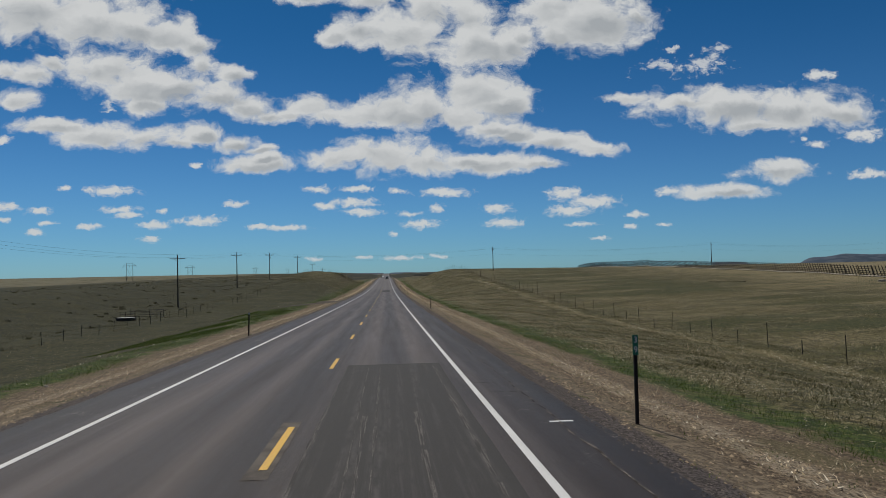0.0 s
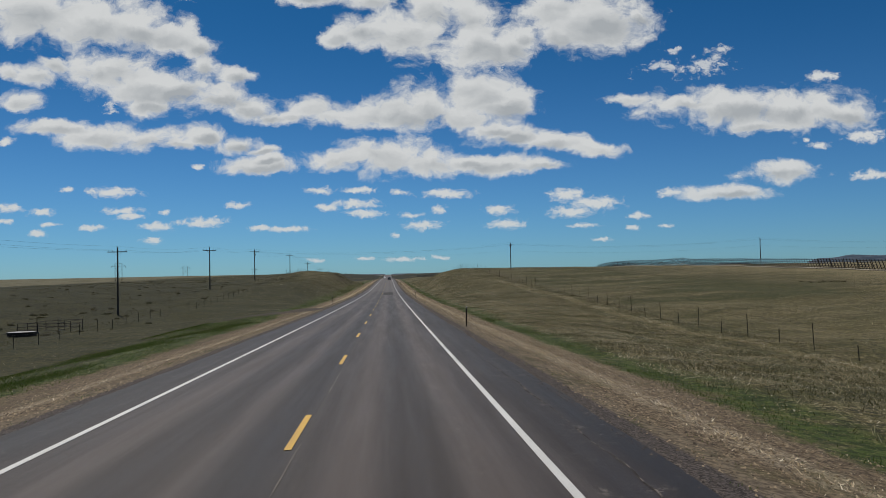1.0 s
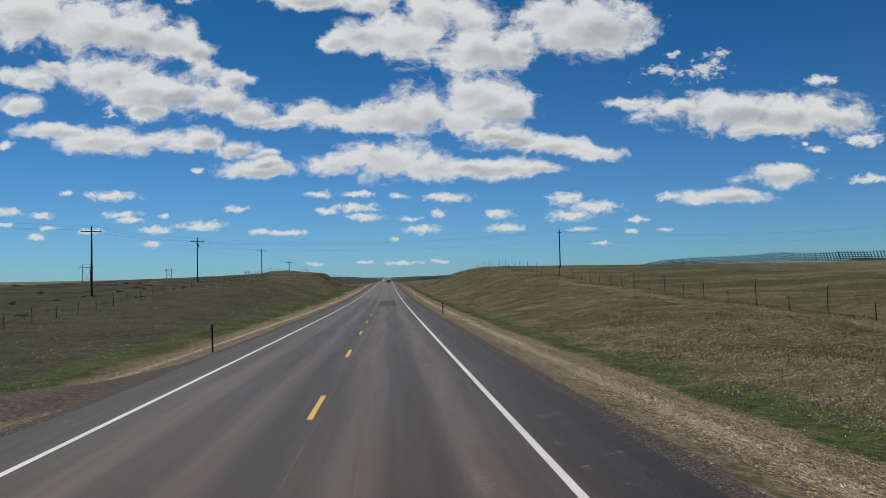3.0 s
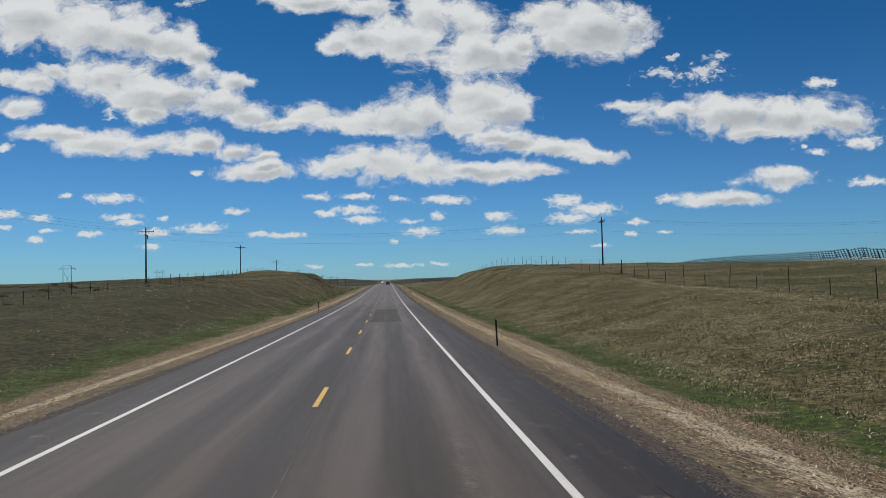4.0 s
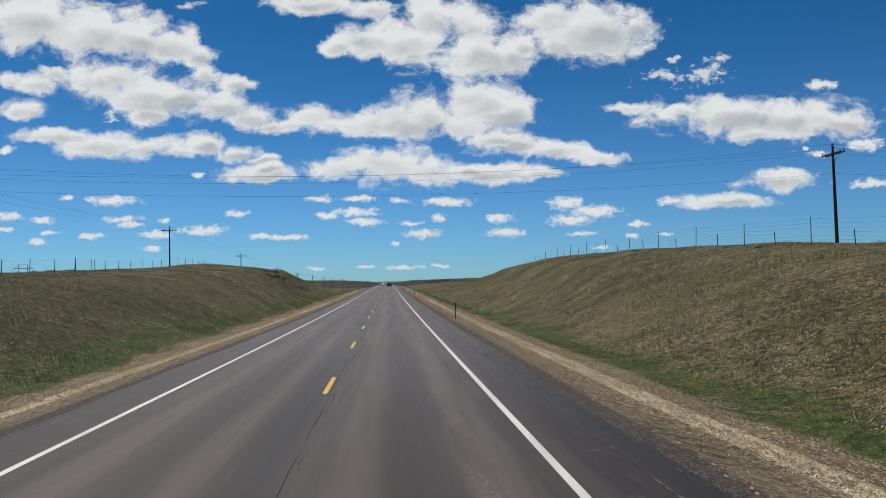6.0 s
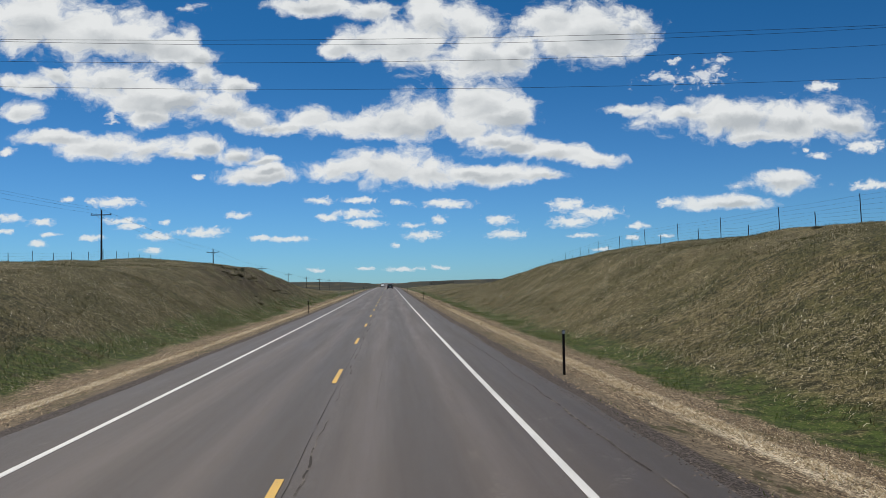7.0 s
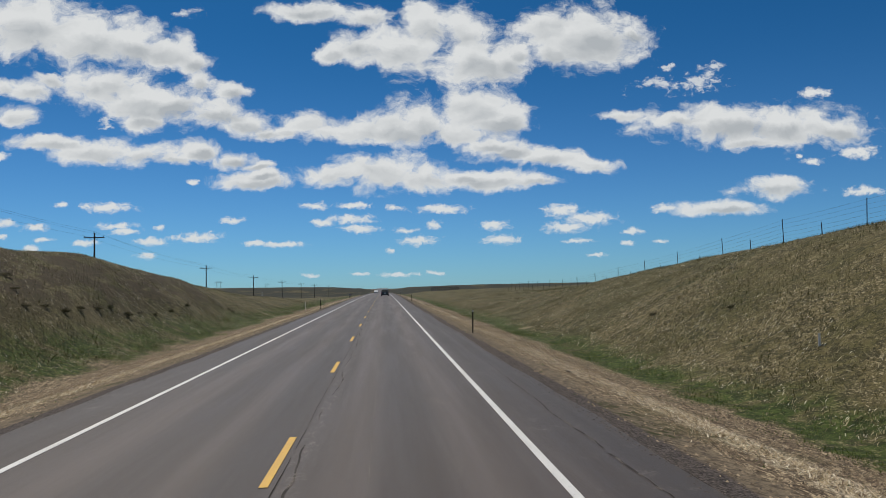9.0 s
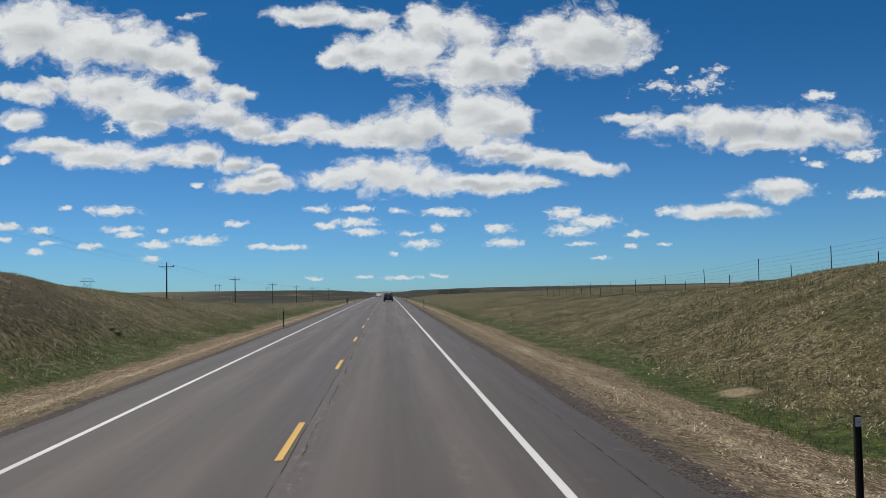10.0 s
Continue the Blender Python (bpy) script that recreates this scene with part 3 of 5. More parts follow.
    sage = calc(t, "MULTIPLY", sage, calc(t, "SUBTRACT", 1.0, step(t, y, 600.0, 800.0)))
    c = blend(t, calc(t, "MULTIPLY", sage, 0.9), c, blend(t, step(t, tuft, 0.42, 0.58), (0.012, 0.013, 0.006), (0.046, 0.047, 0.020)))
    far = calc(t, "MULTIPLY", step(t, y, 700.0, 860.0), calc(t, "SUBTRACT", 1.0, step(t, y, 1075.0, 1110.0)))
    far = calc(t, "MULTIPLY", far, calc(t, "SUBTRACT", 1.0, step(t, calc(t, "MULTIPLY", x, -1.0), 130.0, 260.0)))
    c = blend(t, calc(t, "MULTIPLY", far, step(t, large, 0.3, 0.5)), c, (0.026, 0.028, 0.020))
    plain = calc(t, "MULTIPLY", step(t, calc(t, "MULTIPLY", x, -1.0), 120.0, 200.0), step(t, large, 0.25, 0.6))
    c = blend(t, calc(t, "MULTIPLY", plain, 0.85), c, (0.14, 0.132, 0.085))
    # land past y=2400 turns blue-grey: distance haze put into the colour
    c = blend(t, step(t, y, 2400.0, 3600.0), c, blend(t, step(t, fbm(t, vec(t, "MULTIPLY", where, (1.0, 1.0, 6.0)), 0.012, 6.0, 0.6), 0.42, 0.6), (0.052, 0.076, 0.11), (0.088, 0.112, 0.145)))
    # eroded earth under the crest of the western cut
    cut = calc(t, "MULTIPLY", calc(t, "MULTIPLY", step(t, y, 325.0, 350.0), calc(t, "SUBTRACT", 1.0, step(t, y, 392.0, 412.0))), calc(t, "MULTIPLY", step(t, calc(t, "MULTIPLY", x, -1.0), 14.5, 17.0), calc(t, "SUBTRACT", 1.0, step(t, calc(t, "MULTIPLY", x, -1.0), 20.5, 22.5))))
    c = blend(t, calc(t, "MULTIPLY", cut, calc(t, "MULTIPLY", step(t, fbm(t, vec(t, "MULTIPLY", where, (1.0, 0.4, 1.0)), 0.7, 6.0, 0.7), 0.43, 0.50), 0.9)), c, blend(t, step(t, fine, 0.4, 0.6), (0.022, 0.017, 0.010), (0.085, 0.064, 0.040)))
    # a bare anthill of pale earth on the eastern bank
    bare = vec(t, "LENGTH", vec(t, "MULTIPLY", vec(t, "SUBTRACT", where, (12.2, 375.4, 0.0)), (1.0, 0.75, 0.0)))
    bare = calc(t, "SUBTRACT", 1.0, step(t, calc(t, "MULTIPLY_ADD", wob, 0.35, bare), 0.45, 0.8))
    c = blend(t, calc(t, "MULTIPLY", bare, 0.9), c, blend(t, step(t, fine, 0.35, 0.65), (0.19, 0.15, 0.095), (0.33, 0.27, 0.18)))
    # the lane that leaves the road on the west side
    lane_y = calc(t, "ABSOLUTE", calc(t, "SUBTRACT", y, calc(t, "MULTIPLY_ADD", off, -0.95, 134.5)))
    lane_ = calc(t, "MULTIPLY", calc(t, "MULTIPLY", calc(t, "LESS_THAN", x, 0.0), calc(t, "SUBTRACT", 1.0, step(t, off, 15.0, 19.0))),
                 calc(t, "SUBTRACT", 1.0, step(t, calc(t, "ADD", calc(t, "ADD", lane_y, calc(t, "MULTIPLY", step(t, off, 5.5, 11.0), 3.6)), calc(t, "MULTIPLY", wob, 0.3)), 5.0, 6.2)))
    c = blend(t, calc(t, "MULTIPLY", lane_, 0.9), c, blend(t, step(t, fine, 0.4, 0.7), (0.038, 0.032, 0.028), (0.12, 0.102, 0.085)))
    link(t, c, b.inputs["Base Color"])
    relief(t, b, calc(t, "ADD", calc(t, "ADD", tuft, fibre), fleck), 0.45, 0.035)
    return m


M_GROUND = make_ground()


# ---- shaping helpers ----
def part(name, bm, mat, parent=None, label=""):
    me = bpy.data.meshes.new(name)
    bm.to_mesh(me)
    bm.free()
    me.materials.append(mat)
    ob = new(name, me)
    ob.parent = parent
    if label:
        ob["label"] = label
    return ob


def thing(name, x, y, z, label, category, group="", kind="", turn=0.0):
    ob = new(name)
    ob.matrix_basis = pose(x, y, z, 0, 0, turn)
    return tagged(ob, label, category, group, kind)


def add_box(bm, x0, x1, y0, y1, z0, z1, bevel=0.0, m=None):
    made = bmesh.ops.create_cube(bm, size=1.0)["verts"]
    for v in made:
        v.co = Vector(((x0 + x1) / 2 + v.co.x * (x1 - x0), (y0 + y1) / 2 + v.co.y * (y1 - y0), (z0 + z1) / 2 + v.co.z * (z1 - z0)))
    if bevel:
        edges = {e for v in made for e in v.link_edges}
        got = bmesh.ops.bevel(bm, geom=list(edges), offset=bevel, segments=1, affect="EDGES")
        made = list({v for f in got["faces"] for v in f.verts} | {v for v in made if v.is_valid})
    if m is not None:
        bmesh.ops.transform(bm, matrix=m, verts=made)
    return made


def add_rod(bm, a, b, r0, r1=None, sides=8):
    a, b = Vector(a), Vector(b)
    made = bmesh.ops.create_cone(bm, cap_ends=True, segments=sides, radius1=r0, radius2=r0 if r1 is None else r1, depth=(b - a).length)["verts"]
    turn = (b - a).to_track_quat("Z", "Y").to_matrix().to_4x4()
    bmesh.ops.transform(bm, matrix=Matrix.Translation((a + b) / 2) @ turn, verts=made)
    return made


def pchip(xs, ys):
    """A smooth curve through the points that doesn't overshoot."""
    xs, ys = np.asarray(xs, float), np.asarray(ys, float)
    h, d = np.diff(xs), np.diff(ys) / np.diff(xs)
    m = np.zeros(len(xs))
    same = d[1:] * d[:-1] > 0
    m[1:-1][same] = 2 * d[1:][same] * d[:-1][same] / (d[1:][same] + d[:-1][same])
    m[0], m[-1] = d[0], d[-1]

    def at(x):
        x = np.clip(np.asarray(x, float), xs[0], xs[-1])
        i = np.clip(np.searchsorted(xs, x, side="right") - 1, 0, len(xs) - 2)
        s = (x - xs[i]) / h[i]
        return ((1 + 2 * s) * (1 - s) ** 2 * ys[i] + s * (1 - s) ** 2 * h[i] * m[i]
                + s * s * (3 - 2 * s) * ys[i + 1] + s * s * (s - 1) * h[i] * m[i + 1])
    return at


# ---- lie of the land ----
knots = np.array([-700] + ROAD_KNOTS + [800, 880, 940, 1080, 1150, 1300, 5000], float)
slopes = np.array([-0.0] + ROAD_SLOPES + [-0.012, 0.0, 0.03, 0.035, 0.0, -0.004, 0.0], float)
levels = np.concatenate([[0.0], np.cumsum((slopes[1:] + slopes[:-1]) / 2 * np.diff(knots))])


def road_z(y):
    y = np.clip(np.asarray(y, float), knots[0], knots[-1])
    i = np.clip(np.searchsorted(knots, y, side="right") - 1, 0, len(knots) - 2)
    u = y - knots[i]
    zero = levels[2]
    return levels[i] + slopes[i] * u + (slopes[i + 1] - slopes[i]) * u * u / 2 / (knots[i + 1] - knots[i]) - zero


FENCE_EAST, FENCE_WEST, BERM_WEST, SNOW_EAST = 30.4, -28.2, -80.0, 108.0
east_fence = pchip([-700, 46, 75, 95, 115, 135, 155, 175, 195, 215, 233, 251, 270, 290, 310, 330, 350, 370, 390, 408, 428, 445, 480, 560, 720, 900, 1080, 1300, 5000],
                   [-3.9, -3.7, -3.5, -3.4, -2.9, -2.1, -1.2, -0.6, 0.2, 1.0, 1.9, 2.85, 3.9, 4.65, 5.1, 5.55, 5.55, 4.75, 3.7, 2.75, 2.1, 1.9, 2.0, 3.0, 3.0, 1.0, 9.0, 7.0, 5.0])
east_field = pchip([-700, 100, 156, 193, 243, 310, 388, 450, 520, 600, 720, 900, 1080, 1300, 5000],
                   [-2.5, -1.5, 0.1, 1.5, 3.0, 4.6, 5.4, 3.4, 3.6, 4.3, 4.5, 2.0, 10.0, 7.0, 5.0])
west_fence = pchip([-700, 40, 95, 125, 150, 180, 209, 228, 255, 294, 332, 355, 378, 397, 415, 437, 462, 520, 600, 720, 900, 1080, 1300, 5000],
                   [-3.6, -3.5, -3.35, -3.2, -2.6, -1.0, 0.4, 1.5, 2.4, 3.6, 5.0, 6.15, 6.05, 5.15, 4.0, 2.9, 2.3, 1.5, 1.0, 1.0, 0.0, 9.0, 7.0, 5.0])
west_field = pchip([-700, 60, 157, 222, 330, 380, 430, 480, 560, 720, 900, 1080, 1300, 5000],
                   [-1.4, -0.7, 0.9, 2.0, 3.4, 4.6, 4.6, 3.0, 1.0, 0.0, 1.0, 11.0, 8.0, 5.0])
west_far = pchip([-700, 200, 500, 800, 1080, 1300, 5000], [-4.0, -3.0, -2.0, 0.0, 13.0, 9.0, 5.0])
east_far = pchip([-700, 200, 400, 700, 1080, 1300, 5000], [-2.0, 1.0, 5.0, 4.0, 9.0, 2.0, -8.0])


west_mid = pchip([-700, 60, 127, 160, 190, 215, 275, 330, 360, 400, 431, 462, 500, 565, 720, 900, 1080, 1300, 5000],
                 [-3.9, -3.8, -3.55, -2.3, -0.6, 0.6, 2.5, 4.3, 5.2, 4.8, 3.9, 2.8, 2.4, 1.2, 0.5, 0.5, 10.0, 7.0, 5.0])


def spaced(a, b, s0, grow):
    out, s = [a], s0
    while out[-1] + s < b:
        out.append(out[-1] + s)
        s *= grow
    return out + [b]


side = [4.9, 5.3, 5.8, 6.3, 6.9, 7.5, 8.2, 9.0, 9.8, 10.6, 11.4, 12.2, 13.0] + list(np.arange(14.0, 36.0, 1.0)) + spaced(36.5, 130.0, 2.0, 1.05) + spaced(140.0, 4600.0, 14.0, 1.13)
GX = np.array([-v for v in reversed(side)] + [0.0] + sorted({*side, *np.arange(1640.0, 2700.0, 35.0)}))
GY = np.array(sorted({*[-v for v in spaced(10.0, 600.0, 5.0, 1.2)], *np.arange(-8.0, 480.0, 2.0), *spaced(480.0, 4900.0, 3.0, 1.045), *np.arange(3655.0, 4160.0, 42.0)}))
rs = np.random.RandomState(7)
waves = [(rs.uniform(0, 2 * math.pi), rs.uniform(0, 2 * math.pi), w, a) for w, a in ((21.0, 0.16), (13.0, 0.12), (8.0, 0.085), (5.3, 0.06), (3.4, 0.04), (17.0, 0.14), (6.7, 0.06), (4.2, 0.045))]
GZ = np.zeros((len(GY), len(GX)))
for j, yy in enumerate(GY):
    r = float(road_z(yy))
    cut_e = max(0.0, float(east_fence(yy)) - r)
    cut_w = max(0.0, float(west_fence(yy)) - r)
    fe, fw = float(east_fence(yy)), float(west_fence(yy))
    se, sw = float(east_field(yy)), float(west_field(yy))
    pts = [(-4600, float(west_far(yy)) + 3), (-700, float(west_far(yy))), (-240, float(west_far(yy)) * 0.6 + sw * 0.4), (BERM_WEST, sw), (-42, float(west_mid(yy))), (-31, fw), (-26.5, fw - 0.05 * cut_w - 0.1),
           (-22, r - 1.0 + (fw - r + 1.0) * 0.88), (-17, r - 1.05 + (fw - r + 1.05) * 0.45), (-13.2, r - 1.05 + (fw - r + 1.05) * 0.08), (-11.0, r - 1.1), (-8.2, r - 0.62), (-6.1, r - 0.26), (-4.9, r - 0.07),
           (4.9, r - 0.07), (6.3, r - 0.34), (8.4, r - 0.72), (11.2, r - 1.15), (13.6, r - 1.1 + (fe - r + 1.1) * 0.08), (17.5, r - 1.05 + (fe - r + 1.05) * 0.36), (23.5, r - 1.0 + (fe - r + 1.0) * 0.80),
           (28.6, fe - 0.04 * cut_e), (31, fe), (42, fe * 0.85 + se * 0.15), (SNOW_EAST, se), (240, se * 0.6 + float(east_far(yy)) * 0.4), (700, float(east_far(yy))), (4600, float(east_far(yy)))]
    GZ[j] = pchip(*zip(*pts))(GX)
XX, YY = np.meshgrid(GX, GY)
rough_part = 0.7 * np.clip((np.abs(XX) - 8.0) / 10.0, 0, 1) * np.clip((1500 - YY) / 500, 0, 1) * (1 - 0.5 * np.clip((np.abs(XX) - 60) / 40, 0, 1))
for a, ph, w, amp in waves:
    GZ += rough_part * amp * np.sin((XX * math.cos(a) + YY * math.sin(a)) * 2 * math.pi / w + ph) * (0.6 + 0.4 * np.sin(XX / w * 0.37 + YY / w * 0.53 + 2 * ph))
def smooth(v, a, b):
    s = np.clip((v - a) / (b - a), 0, 1)
    return s * s * (3 - 2 * s)


# flat-topped hills on the eastern skyline
bearing = XX / np.maximum(YY, 1.0)
mesa = smooth(YY, 3700, 3950) * (smooth(bearing, 0.432, 0.442) * (1 - smooth(bearing, 0.485, 0.502)) * 52
                                 + smooth(bearing, 0.537, 0.582) * (66 + 16 * smooth(bearing, 0.60, 0.63) + 5 * np.sin(XX / 90.0)))
GZ += mesa
GZ += smooth(YY, 2600, 4200) * 26 * (1 - smooth(XX, 100, 600))


lane_mid = 134.5 - 0.95 * np.abs(XX)                # fill under the lane that leaves the road westwards
GZ += (XX < 0) * 0.6 * np.exp(-((YY - lane_mid) / 3.2) ** 2) * smooth(np.abs(XX), 6.0, 9.5) * (1 - smooth(np.abs(XX), 14, 22))


# the eroded ledge in the western cut
ledge = -15.6 - 0.9 * np.sin(YY * 0.19) - 0.5 * np.sin(YY * 0.47 + 1.0)
GZ += 0.5 * smooth(YY, 336, 352) * (1 - smooth(YY, 396, 412)) * smooth(ledge - XX, -0.6, 0.6) * (1 - smooth(ledge - XX, 2.5, 7.0))


def ground(x, y):
    x, y = np.asarray(x, float), np.asarray(y, float)
    i = np.clip(np.searchsorted(GX, x, side="right") - 1, 0, len(GX) - 2)
    j = np.clip(np.searchsorted(GY, y, side="right") - 1, 0, len(GY) - 2)
    s, u = (x - GX[i]) / (GX[i + 1] - GX[i]), (y - GY[j]) / (GY[j + 1] - GY[j])
    return (GZ[j, i] * (1 - s) + GZ[j, i + 1] * s) * (1 - u) + (GZ[j + 1, i] * (1 - s) + GZ[j + 1, i + 1] * s) * u


def quick_mesh(name, verts, faces, mat, smooth_=False):
    """A mesh from arrays; all faces have the same number of corners."""
    me = bpy.data.meshes.new(name)
    n, k = len(faces), faces.shape[1]
    me.vertices.add(len(verts))
    me.vertices.foreach_set("co", np.ascontiguousarray(verts, np.float32).ravel())
    me.loops.add(n * k)
    me.loops.foreach_set("vertex_index", np.ascontiguousarray(faces, np.int32).ravel())
    me.polygons.add(n)
    me.polygons.foreach_set("loop_start", np.arange(0, n * k, k, dtype=np.int32))
    me.update(calc_edges=True)
    if smooth_:
        me.polygons.foreach_set("use_smooth", np.ones(n, bool))
    me.materials.append(mat)
    return me


nx, ny = len(GX), len(GY)
idx = np.arange(nx * ny).reshape(ny, nx)
quads = np.stack([idx[:-1, :-1], idx[:-1, 1:], idx[1:, 1:], idx[1:, :-1]], -1).reshape(-1, 4)
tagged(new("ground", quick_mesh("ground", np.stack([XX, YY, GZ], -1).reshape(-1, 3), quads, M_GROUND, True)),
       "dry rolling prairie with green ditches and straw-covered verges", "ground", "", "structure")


# ---- road ----
def ribbon(xa, xb, y0, y1, lift, n, thick=0.0, wob=0.0):
    """A strip that follows the road's surface, with a skirt at its edges."""
    bm = bmesh.new()
    prev = None
    for k in range(n + 1):
        y = y0 + (y1 - y0) * k / n
        z = float(road_z(y))
        a, c = xa + wob * math.sin(y * 1.3) * 0.5 + wob * math.sin(y * 0.31 + 1), xb + wob * math.sin(y * 1.1 + 2) * 0.5 + wob * math.sin(y * 0.27)
        row = [bm.verts.new(p) for p in ((a, y, z + lift - thick), (a, y, z + lift), (c, y, z + lift), (c, y, z + lift - thick))]
        if prev:
            for q in range(3):
                bm.faces.new((prev[q], prev[q + 1], row[q + 1], row[q]))
        prev = row
    bmesh.ops.recalc_face_normals(bm, faces=bm.faces)
    return bm


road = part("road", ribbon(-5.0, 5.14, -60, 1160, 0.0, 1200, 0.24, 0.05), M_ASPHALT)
tagged(road, "grey weathered two-lane asphalt highway with dark shoulders", "road", "", "structure")
part("edge_line", ribbon(-3.75, -3.63, -60, 1160, 0.005, 400, 0.004), M_EDGE, road, "solid white painted edge line")
part("edge_line", ribbon(3.51, 3.63, -60, 1160, 0.005, 400, 0.004), M_EDGE, road, "solid white painted edge line")
DASH0, CYCLE = 9.80, 12.192
for k in range(-4, 58):
    y0 = DASH0 + CYCLE * k
    part("lane_dash", ribbon(-0.055, 0.055, y0, y0 + 3.05, 0.009, 2, 0.006), M_DASH, road)
for name, xa, xb, y0, y1, mat in (("road_patch", 0.46, 3.18, -30.0, 22.8, M_PATCH), ("road_patch", 0.3, 2.4, 193.0, 219.3, M_PATCH),
                                  ("dash_sealer", -0.19, 0.13, 9.3, 13.3, M_DASH_SEAL), ("dash_sealer", -0.05, 0.27, 192.9, 196.6, M_DASH_SEAL), ("dash_sealer", -0.12, 0.24, 204.7, 208.4, M_DASH_SEAL), ("dash_sealer", -0.22, 0.1, 217.0, 220.4, M_DASH_SEAL)):
    part(name, ribbon(xa, xb, y0, y1, 0.004, max(4, int((y1 - y0) / 1.5)), 0.003, 0.012), mat, road, "darker planed strip with pale drag marks" if name == "road_patch" else "pale sealer round a lane dash")


def crack(xa, y0, y1, width, drift, seed, rest=0, shake=0.006):
    """A thin sealed joint along the road, wider in places; with rest it is broken into lengths."""
    rr = random.Random(seed)
    bm, prev, x, n, hold, swell = bmesh.new(), None, xa, max(6, int((y1 - y0) / 0.3)), 5, 1.0
    for k in range(n + 1):
        y = y0 + (y1 - y0) * k / n
        x += rr.uniform(-1, 1) * shake + (xa + drift * k / n - x) * 0.12
        swell += rr.uniform(-0.35, 0.35) + (1.0 - swell) * 0.15
        w = width * min(2.4, max(0.45, swell)) * rr.uniform(0.7, 1.2)
        z = float(road_z(y)) + 0.006
        row = [bm.verts.new((x - w / 2, y, z)), bm.verts.new((x + w / 2, y, z))]
        if prev and hold > 0:
            bm.faces.new((prev[0], prev[1], row[1], row[0]))
        hold = hold - 1 if hold > -rest else rr.randint(4, 16)
        prev = row
    return bm


JOINTS = ((0.14, 24, 196, 0.018, 0.0, 1, 0, 0.006), (0.42, 168, 193, 0.02, 0.0, 8, 0, 0.01), (0.13, 212, 470, 0.009, 0.0, 2, 1, 0.008), (0.27, 222, 470, 0.03, 0.03, 7, 6, 0.03),
          (1.05, 60, 128, 0.010, -0.02, 3, 0, 0.003), (1.12, 62, 126, 0.008, -0.02, 4, 3, 0.003), (0.70, 140, 195, 0.012, 0.0, 9, 0, 0.004), (1.1, 262, 300, 0.010, 0.6, 5, 2, 0.004), (1.2, 306, 352, 0.010, 0.1, 6, 2, 0.004),
          (0.46, -10, 23, 0.045, 0.0, 13, 0, 0.004), (1.09, -10, 22, 0.03, 0.0, 14, 0, 0.003), (1.22, -10, 14, 0.07, 0.0, 15, 0, 0.004), (1.42, -10, 22, 0.06, 0.0, 10, 0, 0.003), (2.16, -10, 14, 0.09, 0.0, 11, 0, 0.006),
          (2.95, -10, 22, 0.08, 0.0, 12, 0, 0.006), (0.9, 193, 219, 0.08, 0.0, 16, 0, 0.004), (1.23, 193, 218, 0.10, 0.05, 17, 0, 0.004), (1.38, 193, 219, 0.10, 0.0, 18, 0, 0.004), (2.3, 193, 219, 0.09, 0.0, 19, 0, 0.004),
          (4.52, -10, 60, 0.026, 0.0, 21, 0, 0.03), (4.55, 60, 170, 0.013, 0.05, 22, 0, 0.03), (4.6, 170, 235, 0.026, 0.0, 23, 0, 0.03), (4.54, 235, 330, 0.028, 0.0, 24, 0, 0.03), (4.54, 330, 470, 0.016, 0.0, 25, 0, 0.03),
          (3.39, 176, 190, 0.012, 0.0, 26, 1, 0.006))
for xa, y0, y1, width, drift, seed, rest, shake in JOINTS:
    part("sealed_joint", crack(xa, y0, y1, width, drift, seed, rest, shake), M_TAR if seed == 2 else M_DRAG if 10 <= seed <= 19 else M_SCAR if seed in (7, 8, 21, 22, 23, 24, 25) else M_SEAL, road, "dark tarred joint" if seed == 2 else "thin pale crack sealer")


# ---- roadside markers ----
def delineator(tall=1.3):
    ob = thing("delineator_post", 0, 0, 0, "dark rusty steel delineator post with white reflector in gravel verge", "road marker", "delineator posts along the highway")
    bm = bmesh.new()
    add_box(bm, -0.032, 0.032, -0.006, 0.006, -0.35, tall, 0.002)
    add_box(bm, -0.036, -0.026, -0.03, 0.006, -0.35, tall, 0.002)
    add_box(bm, 0.026, 0.036, -0.03, 0.006, -0.35, tall, 0.002)
    part("post", bm, M_POST, ob)
    bm = bmesh.new()
    add_box(bm, -0.034, 0.034, -0.038, -0.031, tall - 0.115, tall - 0.02, 0.004)
    plate = part("reflector", bm, M_REFLECT, ob, "white reflective plate")
    bm = bmesh.new()
    add_rod(bm, (0, -0.037, tall - 0.068), (0, -0.044, tall - 0.068), 0.008, 0.006, 8)
    part("bolt", bm, M_GALV, plate)
    return ob


post_one = delineator()
spots = [(6.4, 83.5, 1.5), (6.36, 174.5, -2.0), (6.4, 269.0, 0.5), (6.42, 360.2, 1.0), (6.3, 452.0, 0.0), (6.3, 543.0, 0.0),
         (-6.1, 43.0, 2.0), (-6.1, 139.0, -1.0), (-6.1, 225.2, 0.5), (-6.1, 318.4, 0.0), (-6.1, 409.5, 1.0), (-6.1, 500.0, 0.0)]
for n_, (x, y, lean) in enumerate(spots):
    m = pose(x, y, float(ground(x, y)), 0, lean, 0)
    if n_ == 0:
        post_one.matrix_basis = m
    else:
        copy_thing(post_one, m)


